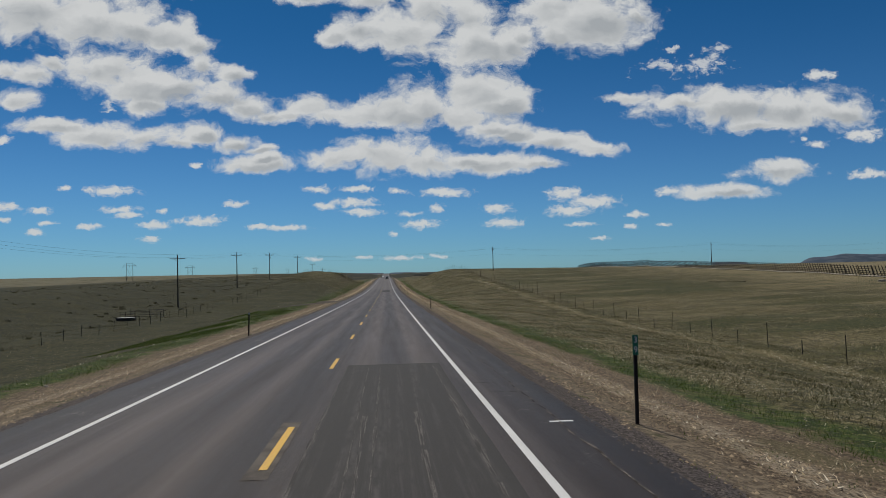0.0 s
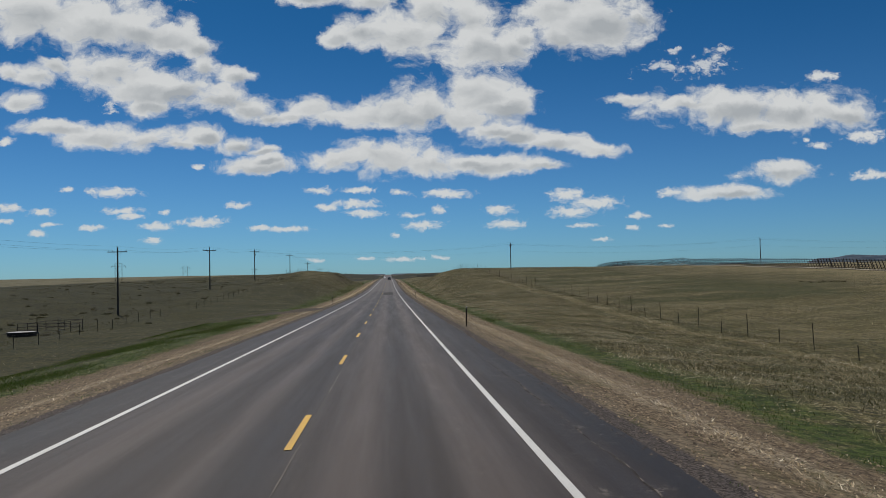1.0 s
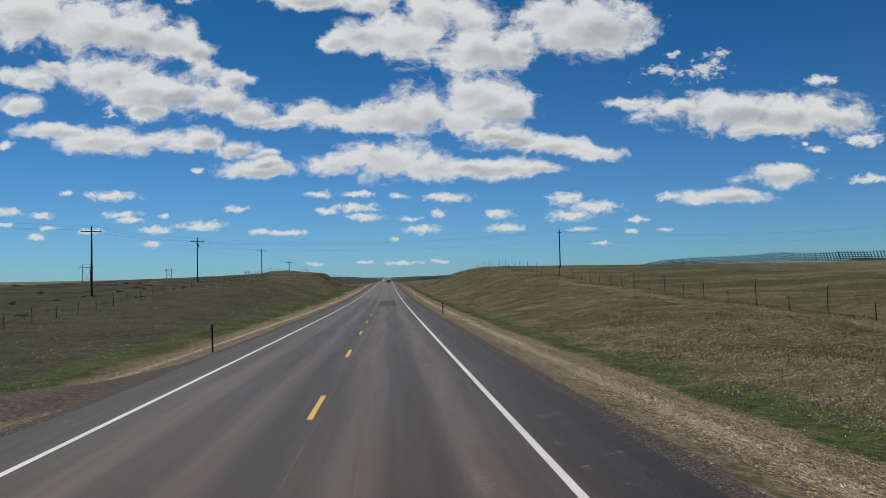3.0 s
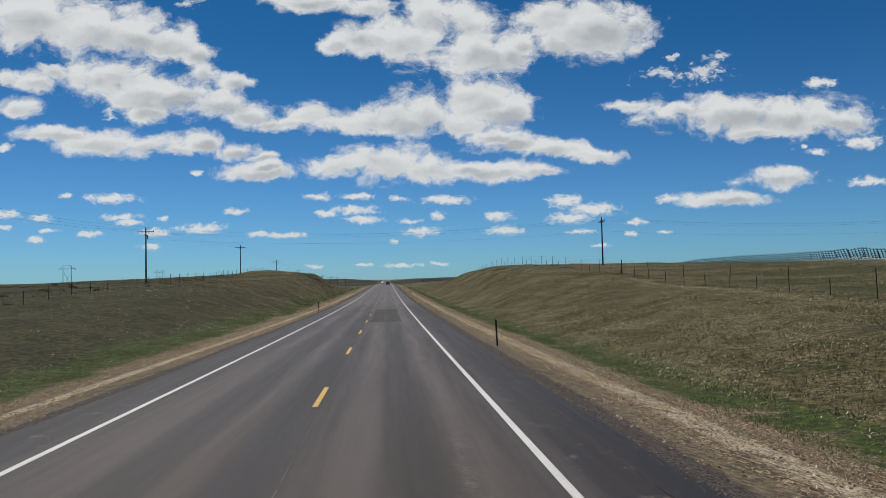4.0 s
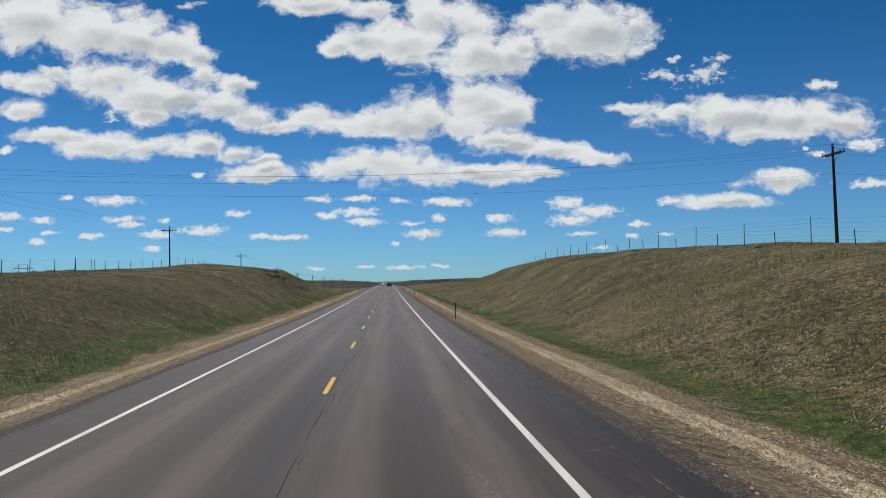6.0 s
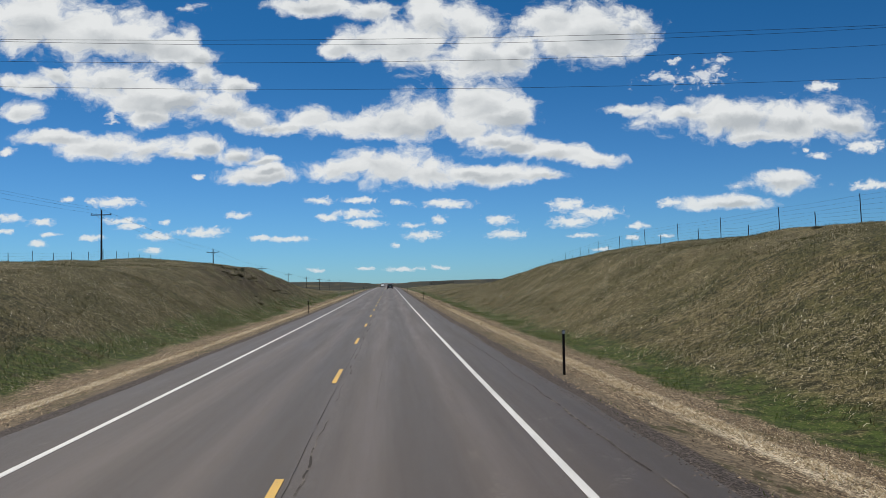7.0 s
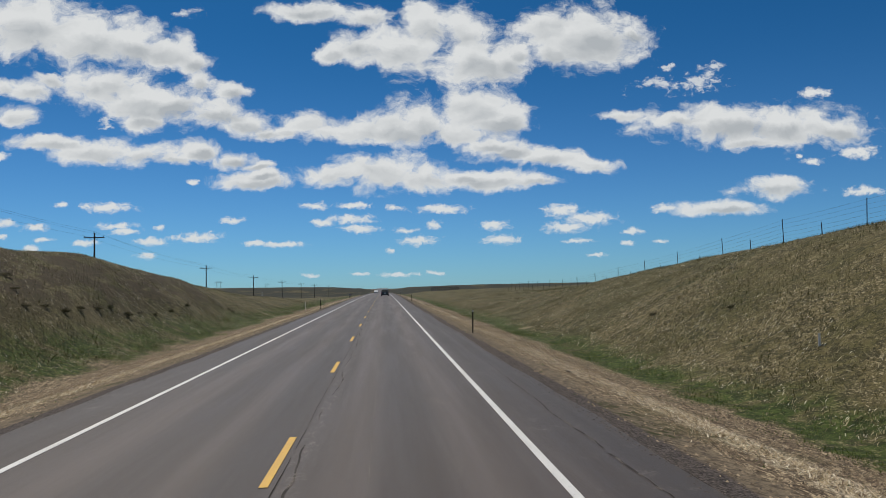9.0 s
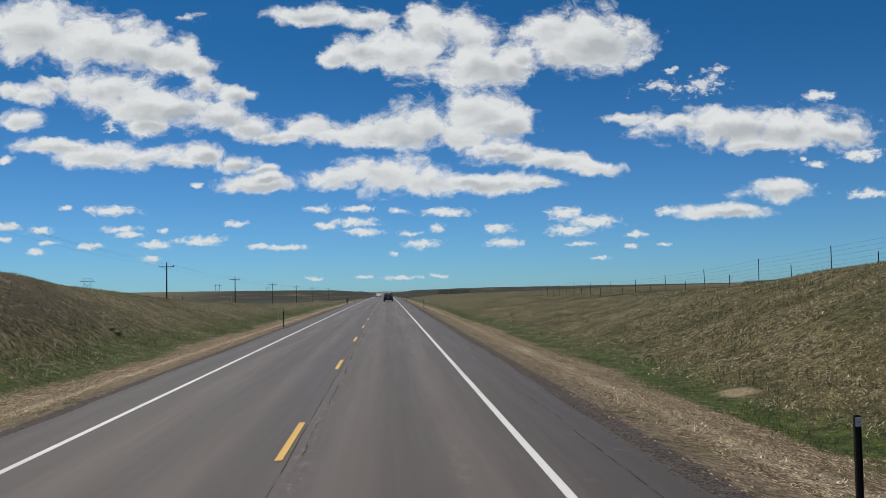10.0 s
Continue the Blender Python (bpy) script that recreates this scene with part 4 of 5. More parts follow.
def text_part(name, body, size, x, y, z, mat, parent, label=""):
    curve = bpy.data.curves.new(name, "FONT")
    curve.body, curve.size, curve.align_x, curve.align_y = body, size, "CENTER", "CENTER"
    curve.extrude = 0.001
    probe = bpy.data.objects.new(name, curve)
    me = bpy.data.meshes.new_from_object(probe)
    bpy.data.objects.remove(probe)
    me.materials.clear()
    me.materials.append(mat)
    me.transform(Matrix.Translation((x, y, z)) @ Matrix.Rotation(radians(90), 4, "X"))
    ob = new(name, me)
    ob.parent = parent
    if label:
        ob["label"] = label
    return ob


gz = float(ground(6.3, 13.75))
mile = thing("mile_marker", 6.3, 13.75, gz, "green mile marker reading 39 on a dark steel post", "road sign")
bm = bmesh.new()
add_box(bm, -0.03, 0.03, -0.006, 0.006, -0.4, 1.62, 0.002)
add_box(bm, -0.034, -0.024, -0.03, 0.006, -0.4, 1.62, 0.002)
add_box(bm, 0.024, 0.034, -0.03, 0.006, -0.4, 1.62, 0.002)
part("post", bm, M_POST, mile)
bm = bmesh.new()
add_box(bm, -0.055, 0.055, -0.042, -0.034, 1.30, 1.68, 0.004)
plate = part("sign_plate", bm, M_GREEN_SIGN, mile, "green reflective plate")
text_part("numeral", "3", 0.165, 0.0, -0.047, 1.585, M_WHITE, plate, "white numeral 3")
text_part("numeral", "9", 0.165, 0.0, -0.047, 1.40, M_WHITE, plate, "white numeral 9")
for zz in (1.31, 1.665):
    bm = bmesh.new()
    add_rod(bm, (0, -0.041, zz), (0, -0.047, zz), 0.006, 0.005, 6)
    part("bolt", bm, M_GALV, plate)


# ---- fences along the right of way ----
def fence_wire(points, r):
    """Wires strung from post to post, a little slack between."""
    bm = bmesh.new()
    prev = None
    for p in points:
        ring = [bm.verts.new((p[0] + r * math.cos(a), p[1], p[2] + r * math.sin(a))) for a in (0.5, 2.6, 4.7)]
        if prev:
            for q in range(3):
                bm.faces.new((prev[q], prev[(q + 1) % 3], ring[(q + 1) % 3], ring[q]))
        prev = ring
    return bm


def t_post(name, tall, r):
    bm = bmesh.new()
    add_box(bm, -r, r, -0.006, 0.006, -0.3, tall)
    add_box(bm, -0.006, 0.006, 0.0, r * 1.3, -0.3, tall)
    me = bpy.data.meshes.new(name)
    bm.to_mesh(me)
    bm.free()
    me.materials.append(M_FENCE_STEEL)
    return me


def brace_post(name, high):
    bm = bmesh.new()
    add_rod(bm, (0, 0, -0.4), (0, 0, high), 0.07, 0.06, 10)
    for s in (-1, 1):
        add_rod(bm, (0, s * 0.05, 0.75), (0, s * 1.0, 0.0), 0.035, 0.03, 6)
    me = bpy.data.meshes.new(name)
    bm.to_mesh(me)
    bm.free()
    me.materials.append(M_WOOD)
    return me


def right_of_way_fence(x, ys, tall_first, braces, label, high=1.85, low=1.02):
    base = thing("wire_fence", x, ys[0], float(ground(x, ys[0])), label, "fence", "wire fences along the highway")
    tall_me, short_me, brace_me = t_post("tall_post", high, 0.028), t_post("short_post", low, 0.03), brace_post("brace_post", high)
    rr = random.Random(int(abs(x) * 10))
    origin = base.matrix_basis.inverted()
    tops = []
    for k, y in enumerate(ys):
        y += rr.uniform(-0.15, 0.15)
        z = float(ground(x, y))
        tall = (k % 2 == 0) == tall_first
        me = brace_me if k in braces else (tall_me if tall else short_me)
        ob = new(me.name, me)
        ob.parent = base
        ob.matrix_basis = origin @ pose(x, y, z, rr.uniform(-3, 3), rr.uniform(-3, 3), 0)
        tops.append((y, z, tall))
    for h in (0.35, 0.6, 0.85, 1.15, 1.45, 1.75):
        pts = []
        for k, (y, z, tall) in enumerate(tops):
            if h > (high if tall else low) + 0.01:
                continue
            if pts:
                py, pz = pts[-1][1], pts[-1][2]
                pts.append((x, (py + y) / 2, (pz + z + h) / 2 - 0.03))
            pts.append((x, y, z + h))
        bm = fence_wire([(p[0] - x, p[1] - ys[0], p[2] - base.matrix_basis.translation.z) for p in pts], 0.0045)
        part("wire", bm, M_WIRE, base)
    return base


east_posts = [45.8 + 4.92 * k for k in range(-8, 92)]
right_of_way_fence(FENCE_EAST, east_posts, True, {46}, "wire fence of tall and short steel posts along the eastern bank")
right_of_way_fence(-31.6, [76.0 + 4.82 * k for k in range(0, 16)], True, (), "wire fence of steel posts beside the low western meadow", 1.35, 1.2)
right_of_way_fence(FENCE_WEST - 0.8, [154.0 + 4.82 * k for k in range(0, 30)] , True, (), "wire fence of steel posts along the western bank", 1.35, 1.2)
right_of_way_fence(FENCE_WEST - 6.5, [303.0 + 4.82 * k for k in range(0, 40)] , False, (), "wire fence of steel posts behind the western crest", 1.35, 1.2)


# ---- power lines ----
def insulator(bm, x, y, z):
    add_rod(bm, (x, y, z), (x, y, z + 0.10), 0.02, 0.02, 6)
    add_rod(bm, (x, y, z + 0.08), (x, y, z + 0.15), 0.055, 0.045, 8)
    add_rod(bm, (x, y, z + 0.15), (x, y, z + 0.21), 0.04, 0.03, 8)


def utility_pole(x, y, top, label, turn=0.0, double=False, low_arm=False):
    z = float(ground(x, y))
    ob = thing("utility_pole", x, y, z, label, "utility pole", "wooden utility poles", turn=turn)
    h = top - z
    bm = bmesh.new()
    add_rod(bm, (0, 0, -0.6), (0, 0, h), 0.16, 0.10, 12)
    part("pole", bm, M_WOOD, ob)
    for s in ((-1, 1) if double else (-1,)):
        bm = bmesh.new()
        add_box(bm, -1.45, 1.45, s * 0.16 - 0.055, s * 0.16 + 0.055, h - 0.78, h - 0.65, 0.012)
        arm = part("crossarm", bm, M_WOOD, ob)
        for q in (-1.32, -0.7, 1.32) if not double else (-1.32, 1.32):
            bm = bmesh.new()
            insulator(bm, q, s * 0.16, h - 0.65)
            part("insulator", bm, M_INSULATOR, arm)
        for q in (-1, 1):
            bm = bmesh.new()
            add_rod(bm, (q * 0.62, s * 0.23, h - 0.78), (0, s * 0.15, h - 1.35), 0.02, 0.02, 6)
            part("brace", bm, M_GALV, ob)
    bm = bmesh.new()
    insulator(bm, -0.08, 0, h - 0.02)
    part("insulator", bm, M_INSULATOR, ob)
    if double:
        bm = bmesh.new()
        insulator(bm, 0.1, 0, h - 0.02)
        part("insulator", bm, M_INSULATOR, ob)
    if low_arm:
        bm = bmesh.new()
        add_box(bm, -0.055, 0.055, -1.0, 1.0, h - 1.35, h - 1.22, 0.012)
        part("crossarm", bm, M_WOOD, ob)
        bm = bmesh.new()
        add_rod(bm, (0.25, 0.1, h - 1.9), (0.25, 0.1, h - 1.35), 0.12, 0.12, 10)
        part("fuse_cutout", bm, M_GALV, ob, "grey metal cutout")
    return ob


WEST_LINE = -40.0
line_poles = [(22.0, 7.0), (82.0, 7.2), (155.3, 7.85), (215.7, 10.35), (275.3, 12.2), (360.3, 13.7), (430.6, 11.7), (500.0, 9.7), (565.0, 8.9), (634.0, 8.6), (706.0, 8.8), (780.0, 9.2), (900.0, 10.0)]
for y, top in line_poles:
    utility_pole(WEST_LINE, y, top, "tall dark wooden utility pole with one crossarm on grassy bank" if y != 275.3 else "dark wooden utility pole with crossarms both ways on grassy bank", low_arm=(y == 275.3))
EAST_POLE, FAR_POLE = (40.4, 275.6, 12.7), (121.4, 273.0, 12.75)
utility_pole(*EAST_POLE, "dark wooden utility pole with double crossarm behind wire fence", 90, True)
utility_pole(*FAR_POLE, "wooden utility pole with crossarm beside the snow fence", 62, False)
utility_pole(200.0, 271.0, 12.5, "wooden utility pole in the eastern field", 90, False)


def cable(name, ends, r, sag, label):
    """One conductor over all its supports."""
    bm, prev, n = bmesh.new(), None, 14
    for a, b in zip(ends[:-1], ends[1:]):
        a, b = Vector(a), Vector(b)
        across = (b - a).cross(Vector((0, 0, 1))).normalized()
        for k in range(1 if prev else 0, n + 1):
            u = k / n
            p = a.lerp(b, u)
            p.z -= sag * 4 * u * (1 - u)
            ring = [bm.verts.new(p + across * r * math.cos(t_) + Vector((0, 0, r * math.sin(t_)))) for t_ in (0.5, 2.6, 4.7)]
            if prev:
                for q in range(3):
                    bm.faces.new((prev[q], prev[(q + 1) % 3], ring[(q + 1) % 3], ring[q]))
            prev = ring
    ob = part(name, bm, M_CABLE)
    return tagged(ob, label, "cable", "overhead power cables")


for dx_, dz_ in ((-1.32, -0.44), (1.32, -0.44), (-0.08, 0.18)):
    cable("power_cable", [(WEST_LINE + dx_, y, top + dz_) for y, top in line_poles], 0.0085, 0.55, "dark overhead power cable strung along wooden poles")
for dy_, west, low, sag in ((-1.0, 11.3, -0.44, 1.35), (1.0, 11.3, -0.44, 1.65), (0.05, 12.2, 0.18, 2.0), (0.1, 10.2, -2.4, 1.4)):
    cable("power_cable", [(WEST_LINE + 0.1, 275.3 + dy_ * 0.8, west), (EAST_POLE[0], EAST_POLE[1] + dy_, EAST_POLE[2] + low), (FAR_POLE[0], FAR_POLE[1] + dy_, FAR_POLE[2] + low), (200.0, 271.0 + dy_, 12.5 + low)],
          0.0075, sag, "dark overhead power cable crossing above the highway")


def h_frame(x, y, top, label, turn=0.0):
    z = float(ground(x, y))
    h = top - z
    ob = thing("transmission_tower", x, y, z, label, "transmission tower", "wooden H-frame towers", turn=turn)
    for s in (-1, 1):
        bm = bmesh.new()
        add_rod(bm, (s * 3.0, 0, -1.0), (s * 3.0, 0, h), 0.26, 0.17, 8)
        part("pole", bm, M_WOOD, ob)
    bm = bmesh.new()
    add_box(bm, -6.2, 6.2, -0.12, 0.12, h - 2.6, h - 2.3, 0.03)
    arm = part("crossarm", bm, M_WOOD, ob)
    for q in (-6.0, 0.0, 6.0):
        bm = bmesh.new()
        for k in range(6):
            add_rod(bm, (q, 0, h - 2.7 - 0.25 * k), (q, 0, h - 2.8 - 0.25 * k), 0.13, 0.13, 8)
        add_rod(bm, (q, 0, h - 4.2), (q, 0, h - 2.6), 0.03, 0.03, 5)
        part("insulator_string", bm, M_INSULATOR, arm)
    bm = bmesh.new()
    add_rod(bm, (-3.0, 0, h - 0.1), (3.0, 0, h - 0.1), 0.09, 0.09, 6)
    part("top_tie", bm, M_WOOD, ob)
    for s in (-1, 1):
        bm = bmesh.new()
        add_rod(bm, (s * 3.0, 0.2, h - 4.0), (-s * 3.0, 0.2, h * 0.28), 0.08, 0.08, 6)
        part("cross_brace", bm, M_WOOD, ob)
        bm = bmesh.new()
        add_rod(bm, (s * 3.0, 0, h - 0.6), (s * 6.0, 0, h - 2.4), 0.06, 0.06, 6)
        part("arm_brace", bm, M_WOOD, ob)
    return ob


towers = [(-238.0, 731.0, 21.5), (-262.0, 1046.0, 25.0), (-268.0, 1590.0, 30.0), (-275.0, 2150.0, 34.0)]
for x, y, top in towers:
    h_frame(x, y, top, "wooden H-frame transmission tower on the distant prairie")


# ---- snow fence ----
def snow_panel():
    """A leaning slatted panel on triangular trestles."""
    ob = thing("snow_fence_panel", 0, 0, 0, "weathered wooden snow fence panel on crossed trestles in the field", "snow fence", "snow fence panels")
    lean = 0.34
    for k in range(5):
        bm = bmesh.new()
        z0 = 0.40 + 0.46 * k
        add_box(bm, -0.02 - lean * (z0 + 0.08), 0.015 - lean * (z0 + 0.08), -2.5, 2.5, z0, z0 + 0.11, 0.0)
        part("slat", bm, M_GREY_WOOD, ob)
    for s in (-2.35, -1.18, 0.0, 1.18, 2.35):
        bm = bmesh.new()
        add_rod(bm, (0.1, s, -0.15), (-lean * 2.5 + 0.03, s, 2.6), 0.095, 0.09, 6)
        part("upright", bm, M_GREY_WOOD, ob)
        bm = bmesh.new()
        add_rod(bm, (-1.5, s, -0.2), (0.0, s + 0.05, 1.35), 0.06, 0.055, 6)
        part("trestle_leg", bm, M_GREY_WOOD, ob)
    bm = bmesh.new()
    add_rod(bm, (-1.0, -2.47, 0.3), (-1.0, 2.47, 0.3), 0.095, 0.095, 6)
    part("sill_pole", bm, M_PALE_WOOD, ob, "pale bare wooden pole")
    return ob


panel = snow_panel()
rr = random.Random(5)
y, first, bend_at = 128.0, True, 306.0
while y < 420.0:
    x = SNOW_EAST + 0.9 * math.sin(y * 0.05)
    z = float(ground(x - 0.3, y))
    slope = math.degrees(math.atan2(float(ground(x, y + 2.4)) - float(ground(x, y - 2.4)), 4.8))
    near_bend = abs(y - bend_at) < 5.5
    m = pose(x, y, z - 0.05 + (0.3 if near_bend else 0.0), slope + (5 if near_bend and y < bend_at else -5 if near_bend else 0), rr.uniform(-2, 2), rr.uniform(-1.2, 1.2))
    if first:
        panel.matrix_basis, first = m, False
    else:
        copy_thing(panel, m)
    y += 4.95


for x, turn in ((30.5, 86.0), (36.0, 92.0), (41.5, 88.0)):     # more of them beside the far stretch of road
    copy_thing(panel, pose(x, 747.0, float(ground(x, 747.0)), 0, 0, turn))


# ---- stock pen by the western lane ----
def stock_pen():
    ob = thing("stock_pen", -39.0, 130.0, float(ground(-39, 130)), "dark pipe rail stock pen with posts on the grass", "pen")
    base = ob.matrix_basis.translation
    corners = [(-36.6, 126.0), (-36.0, 131.5), (-41.2, 133.5), (-41.8, 127.5)]
    posts = []
    for (xa, ya), (xb, yb) in zip(corners, corners[1:] + corners[:1]):
        n = max(2, round(math.hypot(xb - xa, yb - ya) / 2.4))
        run = [(xa + (xb - xa) * k / n, ya + (yb - ya) * k / n) for k in range(n + 1)]
        posts += run[:-1]
        for h in (0.45, 0.85, 1.25):
            bm = bmesh.new()
            for p, q in zip(run[:-1], run[1:]):
                add_rod(bm, (p[0] - base.x, p[1] - base.y, float(ground(*p)) + h - base.z), (q[0] - base.x, q[1] - base.y, float(ground(*q)) + h - base.z), 0.03, 0.03, 6)
            part("rail", bm, M_POST, ob)
    for k, p in enumerate(posts):
        bm = bmesh.new()
        z0 = float(ground(*p)) - base.z
        add_rod(bm, (p[0] - base.x, p[1] - base.y, z0 - 0.3), (p[0] - base.x, p[1] - base.y, z0 + (1.75 if k % 5 == 0 else 1.3)), 0.045, 0.04, 8)
        part("post", bm, M_POST, ob)


stock_pen()
tx, ty = -39.8, 124.2
tz = float(ground(tx, ty))
tank = thing("stock_tank", tx, ty, tz, "low round galvanized water tank with dark rim on the grass", "water tank")
bm = bmesh.new()
for r0, r1, z0, z1 in ((1.45, 1.5, -0.2, 0.36), (1.55, 1.55, 0.36, 0.43)):
    add_rod(bm, (0, 0, z0), (0, 0, z1), r0, r1, 28)
part("body", bm, M_POST, tank)
bm = bmesh.new()
add_rod(bm, (0, 0, 0.43), (0, 0, 0.442), 1.4, 1.4, 28)
part("water", bm, M_GALV, tank, "flat pale water surface")

# ---- small signs and stakes ----
sz = float(ground(-8.5, 545))
board = thing("roadside_sign", -8.5, 545, sz, "small pale roadside board on two short wooden posts", "road sign")
for s in (-0.2, 0.2):
    bm = bmesh.new()
    add_box(bm, s - 0.045, s + 0.045, -0.045, 0.045, -0.4, 1.1, 0.01)
    part("post", bm, M_WOOD, board)
bm = bmesh.new()
add_box(bm, -0.38, 0.38, -0.075, -0.05, 0.72, 1.2, 0.02)
part("panel", bm, M_GALV, board, "bare metal sign panel")
for x, y, h in ((15.2, 340.7, 0.4), (-24.0, 480.0, 0.9), (-11.5, 445.0, 1.1)):
    z = float(ground(x, y))
    stake = thing("marker_stake", x, y, z, "short white painted marker stake in the grass", "stake", "white marker stakes")
    bm = bmesh.new()
    add_box(bm, -0.035, 0.035, -0.012, 0.012, -0.2, h, 0.004)
    part("stake", bm, M_WHITE, stake)


# ---- vehicles ----
def car_paint(name, colour):
    m, t, b = material(name, 0.28, 0.0, 0.5)
    b.inputs["Coat Weight"].default_value = 0.6
    where = node(t, "ShaderNodeTexCoord").outputs["Object"]
    c = blend(t, calc(t, "MULTIPLY", step(t, fbm(t, where, 2.5, 5.0, 0.6), 0.4, 0.8), 0.4), colour, (0.10, 0.09, 0.08))
    link(t, c, b.inputs["Base Color"])
    return m


M_GLASS = material("dark_tinted_glass", 0.08, 0.0, 0.6)[0]
M_GLASS.node_tree.nodes["Principled BSDF"].inputs["Base Color"].default_value = (0.015, 0.018, 0.02, 1)
M_TYRE = worn("tyre_rubber", (0.022, 0.022, 0.023), (0.05, 0.045, 0.04), 6.0, 0.9)
M_LAMP_RED = worn("red_lamp_lens", (0.35, 0.01, 0.01), (0.25, 0.01, 0.01), 8.0, 0.2)
M_CHROME = worn("bright_trim", (0.55, 0.55, 0.56), (0.35, 0.35, 0.36), 6.0, 0.25, 0.9)
M_PLASTIC = worn("black_bumper_plastic", (0.03, 0.03, 0.032), (0.05, 0.048, 0.046), 6.0, 0.6)


def loft(rows):
    """A body from cross sections: each row is y and points (x, z) of the right half, bottom to top."""
    bm, rings = bmesh.new(), []
    for y, half in rows:
        ring = [bm.verts.new((x, y, z)) for x, z in half] + [bm.verts.new((-x, y, z)) for x, z in reversed(half)]
        rings.append(ring)
    for a, b in zip(rings[:-1], rings[1:]):
        n = len(a)
        for q in range(n):
            bm.faces.new((a[q], a[(q + 1) % n], b[(q + 1) % n], b[q]))
    bm.faces.new(rings[0])
    bm.faces.new(list(reversed(rings[-1])))
    bmesh.ops.recalc_face_normals(bm, faces=bm.faces)
    bmesh.ops.bevel(bm, geom=[e for e in bm.edges if e.calc_face_angle(0) > 0.5], offset=0.035, segments=2, affect="EDGES")
    return bm


def car(x, y, label, paint_mat, width, length, height, turn=0.0):
    """A sport utility car; its tail looks towards -y."""
    z = float(road_z(y)) + 0.002
    ob = thing("car", x, y, z, label, "car", "vehicles on the highway", turn=turn)
    w, l, h = width / 2, length, height
    belt = h * 0.58
    low = [(w * 0.86, 0.28), (w, 0.5), (w * 1.0, belt - 0.12), (w * 0.94, belt)]
    body = loft([(-l / 2, [(w * 0.8, 0.42), (w * 0.93, 0.55), (w * 0.93, belt - 0.15), (w * 0.88, belt - 0.02)]), (-l / 2 + 0.25, low), (l / 2 - 1.3, low),
                 (l / 2 - 0.35, [(w * 0.84, 0.3), (w * 0.97, 0.5), (w * 0.95, belt - 0.28), (w * 0.86, belt - 0.14)]), (l / 2, [(w * 0.7, 0.42), (w * 0.8, 0.5), (w * 0.78, belt - 0.38), (w * 0.7, belt - 0.3)])])
    part("body", body, paint_mat, ob)
    cab = loft([(-l / 2 + 0.12, [(w * 0.88, belt - 0.03), (w * 0.86, belt + 0.12)]), (-l / 2 + 0.5, [(w * 0.9, belt - 0.03), (w * 0.74, h - 0.05)]), (l / 2 - 2.1, [(w * 0.9, belt - 0.03), (w * 0.74, h)]), (l / 2 - 1.25, [(w * 0.88, belt - 0.03), (w * 0.84, belt + 0.03)])])
    part("roof", cab, paint_mat, ob)
    tilt = math.atan2(0.38, h - belt - 0.2)
    bm = bmesh.new()
    add_box(bm, -w * 0.68, w * 0.68, -0.012, 0.012, -0.21, 0.21, 0.01, Matrix.Translation((0, -l / 2 + 0.285, (belt + h) / 2 + 0.06)) @ Matrix.Rotation(-tilt, 4, "X"))
    part("rear_window", bm, M_GLASS, ob, "dark tinted rear glass")
    for s in (-1, 1):
        bm = bmesh.new()
        add_box(bm, s * w * 0.855 - 0.012, s * w * 0.855 + 0.012, -l / 2 + 0.7, l / 2 - 2.1, belt + 0.06, h - 0.2, 0.01, Matrix.Rotation(0, 4, "Y"))
        part("side_window", bm, M_GLASS, ob)
        bm = bmesh.new()
        add_box(bm, s * w * 0.84 - 0.08, s * w * 0.84 + 0.08, -l / 2 - 0.015, -l / 2 + 0.08, belt - 0.32, belt - 0.06, 0.02)
        part("tail_lamp", bm, M_LAMP_RED, ob, "red tail lamp")
        bm = bmesh.new()
        add_box(bm, s * (w + 0.12) - 0.09, s * (w + 0.12) + 0.09, l / 2 - 1.75, l / 2 - 1.65, belt + 0.0, belt + 0.15, 0.03)
        part("side_mirror", bm, M_PLASTIC, ob)
        for yy_ in (-l / 2 + 0.85, l / 2 - 0.9):
            bm = bmesh.new()
            add_rod(bm, (s * (w - 0.24), yy_, 0.35), (s * (w - 0.01), yy_, 0.35), 0.35, 0.35, 24)
            wheel = part("wheel", bm, M_TYRE, ob, "black rubber tyre")
            bm = bmesh.new()
            add_rod(bm, (s * (w - 0.03), yy_, 0.35), (s * (w + 0.005), yy_, 0.35), 0.22, 0.2, 16)
            part("rim", bm, M_CHROME, wheel, "bright alloy rim")
    bm = bmesh.new()
    add_box(bm, -w * 0.9, w * 0.9, -l / 2 - 0.09, -l / 2 + 0.12, 0.36, 0.6, 0.04)
    part("bumper", bm, M_PLASTIC, ob)
    bm = bmesh.new()
    add_box(bm, -0.16, 0.16, -l / 2 - 0.02, -l / 2 + 0.01, belt - 0.32, belt - 0.16, 0.005)
    part("plate", bm, M_WHITE, ob, "pale blank number plate")
    return ob


car(1.75, 508.0, "dark sport utility car driving away on the highway", car_paint("black_car_paint", (0.02, 0.02, 0.022)), 1.95, 4.7, 1.72)
car(1.85, 560.0, "dark grey car driving away near the crest", car_paint("grey_car_paint", (0.05, 0.05, 0.055)), 1.9, 4.6, 1.65)
car(-1.9, 655.0, "white car approaching over the crest of the highway", car_paint("white_car_paint", (0.7, 0.7, 0.69)), 1.9, 4.6, 1.6, 180.0)


